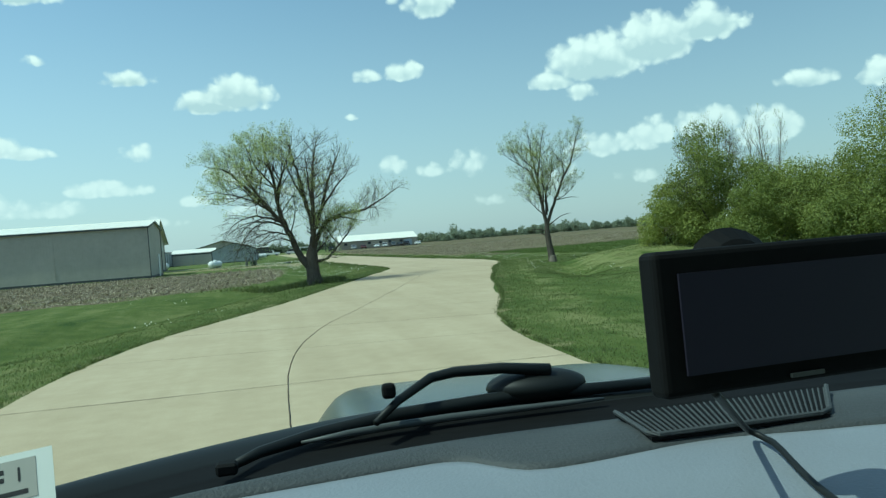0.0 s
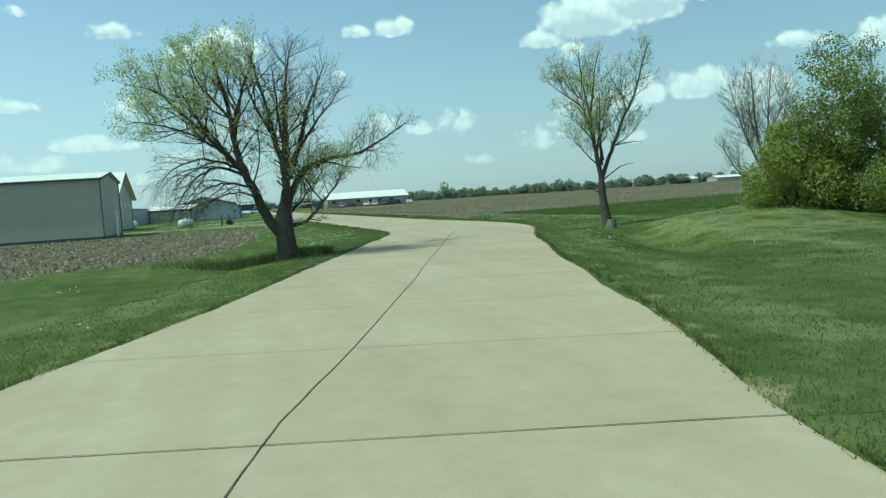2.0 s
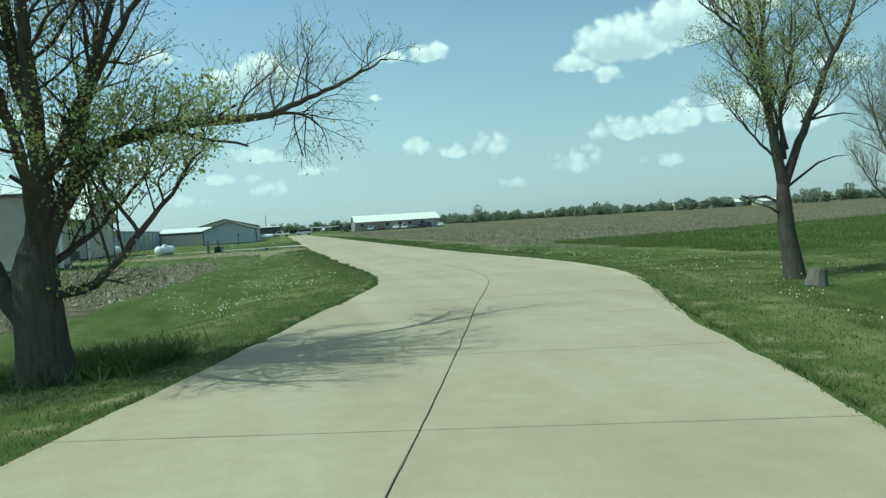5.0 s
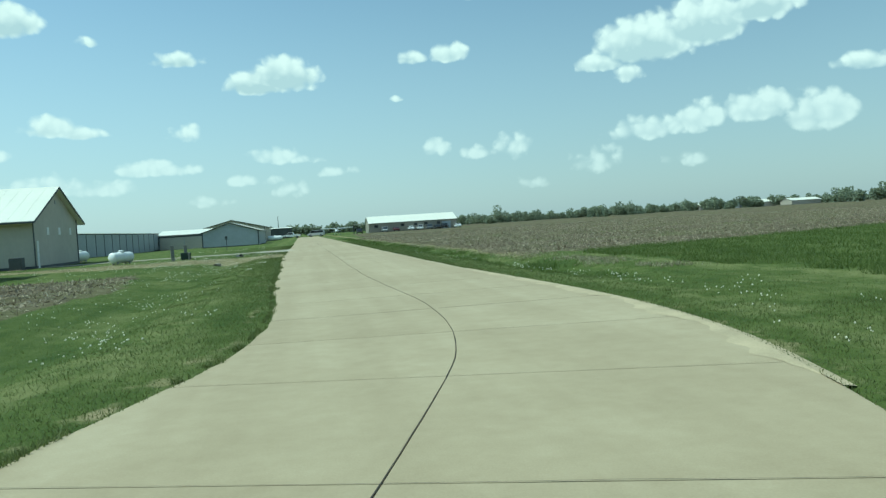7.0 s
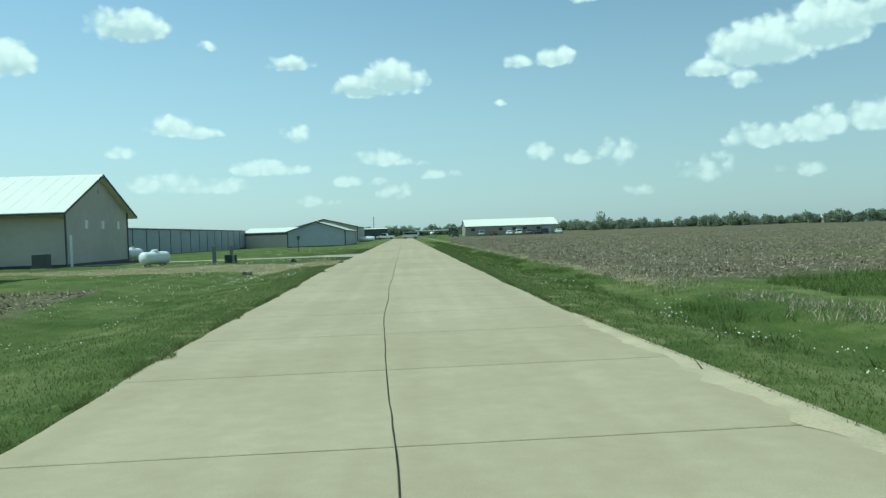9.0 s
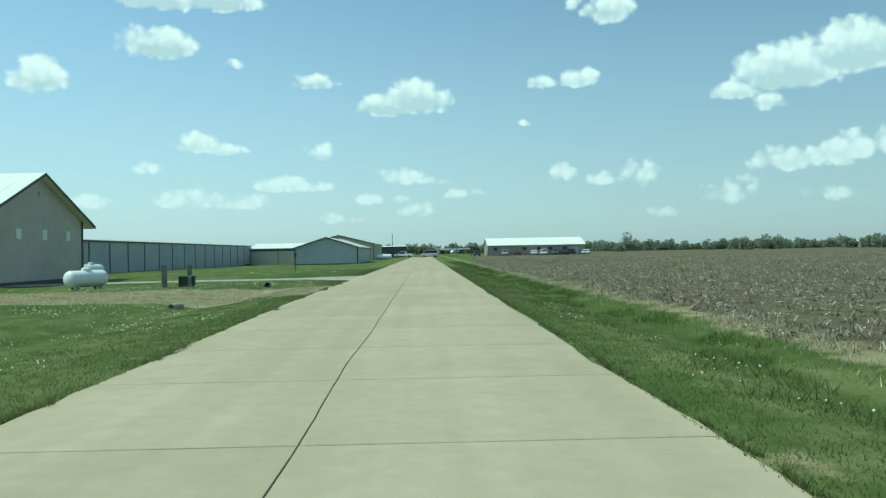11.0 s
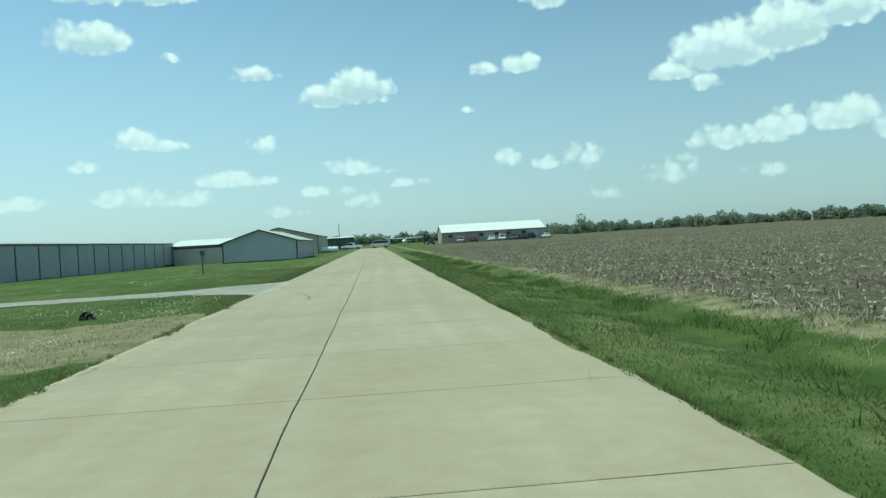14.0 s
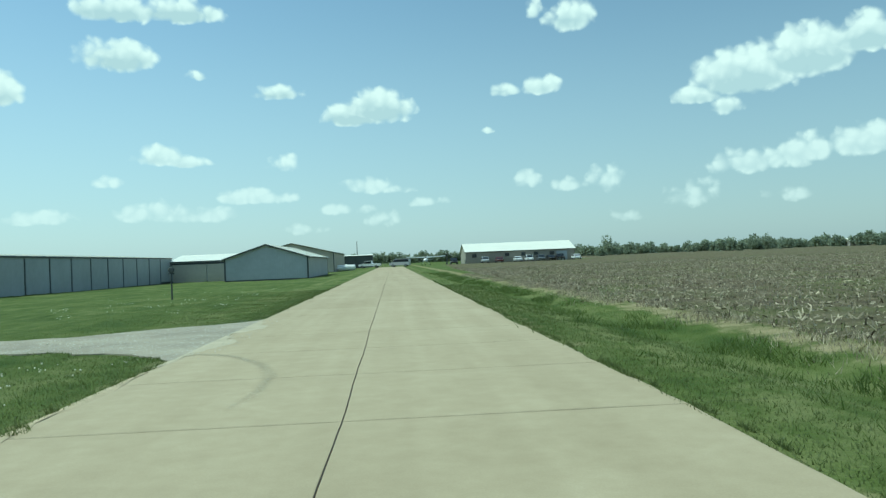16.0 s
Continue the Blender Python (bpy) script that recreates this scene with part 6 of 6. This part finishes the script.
far_farm(32.4, 520, 9, 9, 2.8, 4.4, "tan farm barn far across the field")
far_farm(34.6, 520, 19, 12, 2.4, 3.8, "long low white-roofed farm shed across the field", "far_shed")
far_farm(28.4, 520, 7, 8, 2.6, 4.0, "grey farm shed far across the field", "far_shed")
silo = thing("grain_silo", math.sin(radians(30.75)) * 520, -84 + math.cos(radians(30.75)) * 520, -0.1, "pale round grain silo beside far barns", "silo")
part("drum", tube([(0, 0, 0), (0, 0, 5.5), (0, 0, 6.2), (0, 0, 6.4)], [1.9, 1.9, 1.2, 0.3], 18), M_STEEL, silo)


# ---- the car that the ride starts in, standing at the start of the drive with no glass in its windscreen ----
M_DASH = varied("grey_dash_vinyl", (0.20, 0.215, 0.235), 0.5, 0, 0.45, 0.12, (4.0, 260.0), 0.35, 0.002)
M_PAD = varied("dark_grained_vinyl", (0.050, 0.053, 0.053), 0.6, 0, 0.3, 0.25, (6.0, 220.0), 0.6, 0.003)
M_BLACK = varied("black_plastic", (0.006, 0.006, 0.006), 0.75, 0, 0.12, 0.3, (8.0, 60.0), 0.2, 0.002)
M_BLADE = varied("satin_black_wiper", (0.010, 0.011, 0.010), 0.5, 0, 0.25, 0.2, relief=0)
M_HOOD = varied("grey_car_paint", (0.05, 0.06, 0.054), 0.25, 0.1, 0.45, 0.06, relief=0)
# grey of the painted seal highlight and of the navigator's name bar
M_HIGHLIGHT_NAMEBAR = varied("highlight_and_name_bar_grey", (0.06, 0.064, 0.06), 0.5, 0, 0.4, 0.2, relief=0)
M_SCREEN = varied("unlit_screen", (0.020, 0.018, 0.032), 0.5, 0, 0.25, 0.1, relief=0)
M_PAPER = varied("white_sticker_paper", (0.62, 0.63, 0.56), 0.7, spread=0.08, relief=0)
M_PAPER_GREY = varied("grey_sticker_print", (0.33, 0.32, 0.27), 0.7, spread=0.15, relief=0)
M_PAPER_YELLOW = varied("yellow_sticker_paper", (0.32, 0.25, 0.05), 0.7, spread=0.2, relief=0)
M_INK = varied("black_ink", (0.02, 0.02, 0.02), 0.8, relief=0)


def sheet(fn, nu, nv, thick):
    """A curved panel with thickness: fn(u, v) for u and v from 0 to 1."""
    bm = bmesh.new()
    top = [[bm.verts.new(fn(i / nu, j / nv)) for j in range(nv + 1)] for i in range(nu + 1)]
    low = [[bm.verts.new(Vector(fn(i / nu, j / nv)) - Vector((0, 0, thick))) for j in range(nv + 1)] for i in range(nu + 1)]
    for i in range(nu):
        for j in range(nv):
            bm.faces.new((top[i][j], top[i + 1][j], top[i + 1][j + 1], top[i][j + 1]))
            bm.faces.new((low[i][j], low[i][j + 1], low[i + 1][j + 1], low[i + 1][j]))
    rim = [(i, 0) for i in range(nu)] + [(nu, j) for j in range(nv)] + [(i, nv) for i in range(nu, 0, -1)] + [(0, j) for j in range(nv, 0, -1)]
    for (a, b), (c, d) in zip(rim, rim[1:] + rim[:1]):
        bm.faces.new((top[a][b], low[a][b], low[c][d], top[c][d]))
    bmesh.ops.recalc_face_normals(bm, faces=bm.faces[:])
    return bm


def text_part(words, size, m, mat, parent):
    cu = bpy.data.curves.new("print", "FONT")
    cu.body, cu.size, cu.extrude, cu.align_x, cu.align_y = words, size, 0.0002, "CENTER", "CENTER"
    tmp = bpy.data.objects.new("print", cu)
    me = bpy.data.meshes.new_from_object(tmp)
    bpy.data.objects.remove(tmp)
    me.materials.append(mat)
    ob = new("print", me)
    ob.parent, ob.matrix_basis = parent, m
    return ob


def base_line(x):
    """How far ahead the dashboard pad ends, across the car."""
    return 0.90 - 0.64 * max(0.0, 0.25 - x) ** 2 - 0.5 * max(0.0, x - 0.7) ** 2


def cowl_line(x):
    """How far ahead the cowl ends."""
    return 1.225 - 0.75 * max(0.0, 0.3 - x) ** 2 - 0.4 * max(0.0, x - 0.5) ** 2


def step_up(x, at, soft):
    return 1 / (1 + math.exp(-max(-40.0, min(40.0, (x - at) / soft))))


def pad_edge(x):
    """Where the pale top of the dashboard meets the grained pad."""
    near = 0.812 + 0.15 * x
    far = 0.757 + 0.027 * math.exp(-((x - 0.43) / 0.12) ** 2) - 0.12 * max(0.0, x - 0.6)
    f = step_up(x, 0.19, 0.014)
    return min(near * (1 - f) + far * f, base_line(x) - 0.02)


def start_car():
    car = thing("car", -9.85, -117.94, 0.0, "grey car with open windscreen frame and sunlit dashboard", "car", rz=-2.0)
    mid = 0.38
    # shell: a long bevelled body that reaches the belt line; its bonnet lies ahead of the windscreen foot
    bm = prism([(-2.6, 0.42), (2.1, 0.36), (2.22, 0.55), (2.18, 0.84), (1.98, 0.90), (1.25, 0.94), (1.0, 0.96), (-2.5, 1.0), (-2.66, 0.8)], mid - 0.93, mid + 0.93, 0)
    bmesh.ops.bevel(bm, geom=bm.edges[:], offset=0.06, segments=2, affect="EDGES")
    part("body", bm, M_HOOD, car)

    def bonnet(u, v):
        x = mid - 0.85 + 1.7 * u
        y0 = cowl_line(x) + 0.02
        y = y0 + (2.08 - y0) * v
        rise = step_up(x, 0.06, 0.025) - step_up(x, 0.98, 0.05)
        return (x, y, 0.985 + 0.13 * rise - 0.05 * v ** 2.2 - 0.02 * (2 * u - 1) ** 4)
    part("bonnet", sheet(bonnet, 60, 14, 0.03), M_HOOD, car, "dark grey glossy bonnet", True)
    for s in (-1, 1):
        for y in (1.35, -1.7):
            w = part("tyre", tube([(mid + s * 0.72, y, 0.35), (mid + s * 0.76, y, 0.35), (mid + s * 0.93, y, 0.35), (mid + s * 0.96, y, 0.35)], [0.28, 0.35, 0.35, 0.29], 24), M_RUBBER, car)
            part("rim", tube([(mid + s * 0.93, y, 0.35), (mid + s * 0.97, y, 0.35)], [0.2, 0.17], 16), M_STEEL, w)
        part("headlight", box(mid + s * 0.62 - 0.17, mid + s * 0.62 + 0.17, 2.15, 2.22, 0.68, 0.86, 0.02, 2), M_LAMP, car)

    def well(u, v):
        x = mid - 0.9 + 1.78 * u
        return (x, base_line(x) - 0.005 + 0.15 * v, 1.192 - 0.012 * math.sin(math.pi * v))
    part("glass_channel", sheet(well, 32, 4, 0.05), M_BLACK, car, "black channel at the foot of the windscreen", True)

    def cowl(u, v):
        x = mid - 0.88 + 1.76 * u
        y0 = base_line(x) + 0.135
        return (x, y0 + (cowl_line(x) - y0) * v, 1.186 + 0.016 * math.sin(math.pi * min(1.0, v * 1.2)) - 0.02 * max(0.0, v - 0.8) / 0.2)
    part("cowl", sheet(cowl, 32, 8, 0.06), M_BLADE, car, "satin black plastic cowl below the windscreen", True)
    # highlight along the windscreen seal, modelled as a lighter tapered strip
    seal = [(x, base_line(x) + 0.128, 1.2) for x in (0.0, 0.06, 0.12, 0.2, 0.28, 0.37, 0.42)]
    part("seal_highlight", tube(seal, [0.002, 0.005, 0.0055, 0.0055, 0.005, 0.004, 0.002], 8), M_HIGHLIGHT_NAMEBAR, car, "lighter grey strip painted as the highlight on the windscreen seal", True)

    # dashboard: grained pad along the glass, pale top with a rounded instrument hood
    def pad(u, v):
        x = mid - 0.9 + 1.78 * u
        y0, y1 = pad_edge(x) - 0.015, base_line(x)
        return (x, y0 + (y1 - y0) * v, 1.203 + 0.007 * math.sin(math.pi * min(1.0, v * 1.1)))
    part("dash_pad", sheet(pad, 120, 8, 0.03), M_PAD, car, "dark grained vinyl pad along the windscreen", True)

    def top(u, v):
        x = mid - 0.9 + 1.78 * u
        y0, y1 = 0.28, pad_edge(x)
        hood = (1 - step_up(x, 0.2 - 0.10 * (1 - v), 0.018)) * step_up(x, -0.42, 0.04) * 0.018 * math.sin(math.pi * min(1.0, 0.12 + v))
        return (x, y0 + (y1 - y0) * v, 1.166 + 0.037 * v + hood - 0.08 * max(0.0, 0.25 - v))
    part("dash_top", sheet(top, 120, 20, 0.04), M_DASH, car, "sunlit pale grey dashboard top", True)
    # defroster grille
    def tray(u, v):
        return (0.368 + (0.217 + 0.075 * v) * u + 0.010 * v, 0.774 + 0.118 * v, 1.2115)
    g = part("grille_frame", sheet(tray, 8, 3, 0.004), M_BLACK, car)
    for k in range(36):
        f = (k + 0.5) / 36
        p0, p1 = Vector(tray(f, 0.06)), Vector(tray(f, 0.96))
        p0.z = p1.z = 1.2125
        part("grille_slat", tube([p0, p0.lerp(p1, 0.5), p1], [0.0012, 0.0014, 0.0012], 6), M_PAD, g)
    rim = [Vector(tray(u, v)) + Vector((0, 0, 0.002)) for u, v in ((0, 1), (0, 0.08), (0.04, 0), (0.5, 0), (0.95, 0), (1, 0.1), (1, 1))]
    part("grille_rim", tube(rim, [0.003] * 7, 6), M_PAD, g)
    # wiper: arm with elbow, hub and blade
    w = part("wiper_arm", tube([(0.095, 0.985, 1.214), (0.13, 1.02, 1.232), (0.184, 1.075, 1.247), (0.22, 1.085, 1.250), (0.29, 1.08, 1.249), (0.36, 1.075, 1.240)], [0.005, 0.006, 0.007, 0.0075, 0.008, 0.009], 8), M_BLADE, car, "black wiper arm", True)
    part("wiper_blade", tube([(-0.085, 0.925, 1.196), (-0.05, 0.965, 1.200), (0.02, 1.01, 1.203), (0.13, 1.055, 1.205), (0.3, 1.08, 1.207), (0.6, 1.06, 1.205)], [0.005, 0.007, 0.009, 0.010, 0.010, 0.007], 10), M_BLADE, w, "", True)
    hub = bmesh.new()
    bmesh.ops.create_uvsphere(hub, u_segments=20, v_segments=12, radius=1)
    hub.transform(pose(0.345, 1.10, 1.216, 0, 0, -6) @ Matrix.Diagonal((0.075, 0.045, 0.024, 1)))
    part("wiper_hub", hub, M_BLADE, w, "", True)
    part("washer_nozzle", box(0.108, 0.126, 1.002, 1.018, 1.238, 1.258, 0.005, 2), M_BLACK, car)
    part("blade_end_clip", box(-0.096, -0.072, 0.905, 0.925, 1.192, 1.206, 0.003), M_BLACK, car)
    part("screw_head", tube([(-0.222, 0.845, 1.188), (-0.222, 0.84, 1.199), (-0.222, 0.838, 1.201)], [0.013, 0.012, 0.006], 12), M_BLACK, car)
    # roof, its lining and the pillars behind the front seats
    def roof(u, v):
        x = mid - 0.62 + 1.24 * u
        return (x, -2.0 + 2.28 * v, 1.66 - 0.10 * (2 * u - 1) ** 4 - 0.06 * (1 - v) ** 3 - 0.03 * v ** 6)
    part("roof", sheet(roof, 16, 14, 0.05), M_HOOD, car, "dark grey steel roof", True)
    for side in (-1, 1):
        for y0, y1 in ((-0.55, -0.62), (-2.1, -1.9)):
            part("door_pillar", tube([(mid + side * 0.86, y0, 0.95), (mid + side * 0.76, (y0 + y1) / 2, 1.3), (mid + side * 0.63, y1, 1.58)], [0.06, 0.05, 0.045], 10), M_BLACK, car)
    part("rear_shelf", box(mid - 0.8, mid + 0.8, -2.45, -1.6, 1.0, 1.06, 0.02), M_PAD, car)
    for side in (-1, 1):
        back = box(-0.26, 0.26, -0.09, 0.09, 0, 0.66, 0.06, 3)
        back.transform(pose(mid + side * 0.38, -0.62, 0.75, 12))
        part("seat_back", back, M_PAD, car)
    # pillar beside the driver
    part("windscreen_pillar", tube([(-0.50, 0.90, 1.16), (-0.53, 0.80, 1.20), (-0.60, 0.66, 1.32), (-0.66, 0.5, 1.5)], [0.035, 0.045, 0.045, 0.045], 10), M_BLACK, car)
    # stickers stand behind the glass line
    st = part("inspection_sticker", box(-0.073, 0.073, -0.0006, 0, -0.027, 0.027), M_PAPER, car, "white windscreen sticker seen from behind")
    st.matrix_basis = pose(-0.307, 0.80, 1.238, -35, -5, 9)
    part("printed_field", box(-0.058, 0.058, -0.0012, -0.0006, -0.020, 0.020), M_PAPER_GREY, st)
    text_part("24", 0.018, pose(-0.038, -0.0016, -0.010, 90, 0, 0) @ Matrix.Diagonal((-1, 1, 1, 1)), M_INK, st)
    text_part("1", 0.020, pose(0.043, -0.0016, 0.004, 90, 0, 0) @ Matrix.Diagonal((-1, 1, 1, 1)), M_INK, st)
    for k, (x0, x1, z) in enumerate(((-0.02, 0.03, 0.010), (-0.03, 0.03, 0.002), (-0.005, 0.05, -0.013), (-0.045, -0.02, 0.012))):
        part("print_bar", box(x0, x1, -0.0017, -0.0012, z - 0.0022, z + 0.0022), M_INK, st)
    ye = part("service_sticker", box(-0.042, 0.042, -0.0006, 0, -0.022, 0.022), M_PAPER_YELLOW, car, "yellow service sticker seen from behind")
    ye.matrix_basis = pose(-0.42, 0.77, 1.213, -35, -12, 14)
    text_part("2023", 0.012, pose(0.01, -0.0012, -0.004, 90, 0, 0) @ Matrix.Diagonal((-1, 1, 1, 1)), M_INK, ye)
    part("pen_strip", box(-0.036, 0.036, -0.0012, -0.0006, 0.012, 0.019), M_PAPER_GREY, ye)
    for k in range(5):
        part("print_bar", box(-0.035 + 0.014 * k, -0.026 + 0.014 * k, -0.0012, -0.0006, -0.019, -0.015), M_INK, ye)
    pouch = bmesh.new()
    bmesh.ops.create_uvsphere(pouch, u_segments=24, v_segments=14, radius=1)
    for v in pouch.verts:
        s = 1 + 0.25 * max(0, abs(v.co.x) - 0.8) * 3
        v.co = Vector((v.co.x * 0.062 * s, v.co.y * 0.02, v.co.z * 0.027 * (1.15 - 0.4 * abs(v.co.x) ** 3)))
    pouch.transform(pose(-0.42, 0.752, 1.285, 0, -6, 10))
    part("pouch", pouch, M_RUBBER, car, "black fabric pouch stuck to the windscreen", True)
    # satellite navigator on its own: it could be lifted off
    nav = thing("satellite_navigator", -9.85, -117.94, 1.2, "black satellite navigator with unlit screen on a suction mount", "navigator", rz=-2.0)
    m = pose(0.352, 0.50, 0.170, -3, 0, 5)
    bm = box(-0.113, 0.113, -0.010, 0.012, -0.050, 0.050, 0.005, 3)
    bm.transform(m)
    case = part("case", bm, M_BLACK, nav)
    bm = box(-0.096, 0.096, -0.0125, -0.0105, -0.035, 0.034)
    bm.transform(m)
    part("screen", bm, M_SCREEN, case, "dark unlit screen")
    bm = box(-0.014, 0.014, -0.0125, -0.0104, -0.046, -0.043)
    bm.transform(m)
    part("name_bar", bm, M_HIGHLIGHT_NAMEBAR, case)
    part("arm", tube([(0.37, 0.515, 0.17), (0.37, 0.56, 0.16), (0.372, 0.59, 0.185)], [0.016, 0.014, 0.014], 10), M_BLACK, nav)
    part("suction_cup", tube([(0.372, 0.615, 0.185), (0.372, 0.60, 0.190), (0.372, 0.588, 0.192), (0.372, 0.58, 0.193)], [0.036, 0.043, 0.03, 0.008], 20), M_BLACK, nav)
    part("stalk", tube([(0.475, 0.53, -0.03), (0.468, 0.525, 0.06), (0.455, 0.515, 0.15)], [0.006, 0.005, 0.005], 8), M_BLACK, nav)
    run = smooth_line([(0.33, 0.573, 0.10), (0.40, 0.665, 0.055), (0.465, 0.745, 0.013), (0.470, 0.71, 0.008), (0.446, 0.617, -0.003), (0.43, 0.52, -0.010), (0.41, 0.38, -0.020)], 0.02)
    part("cable", tube(run, [0.0034] * len(run), 8), M_BLADE, nav, "", True)
    return car


start_car()
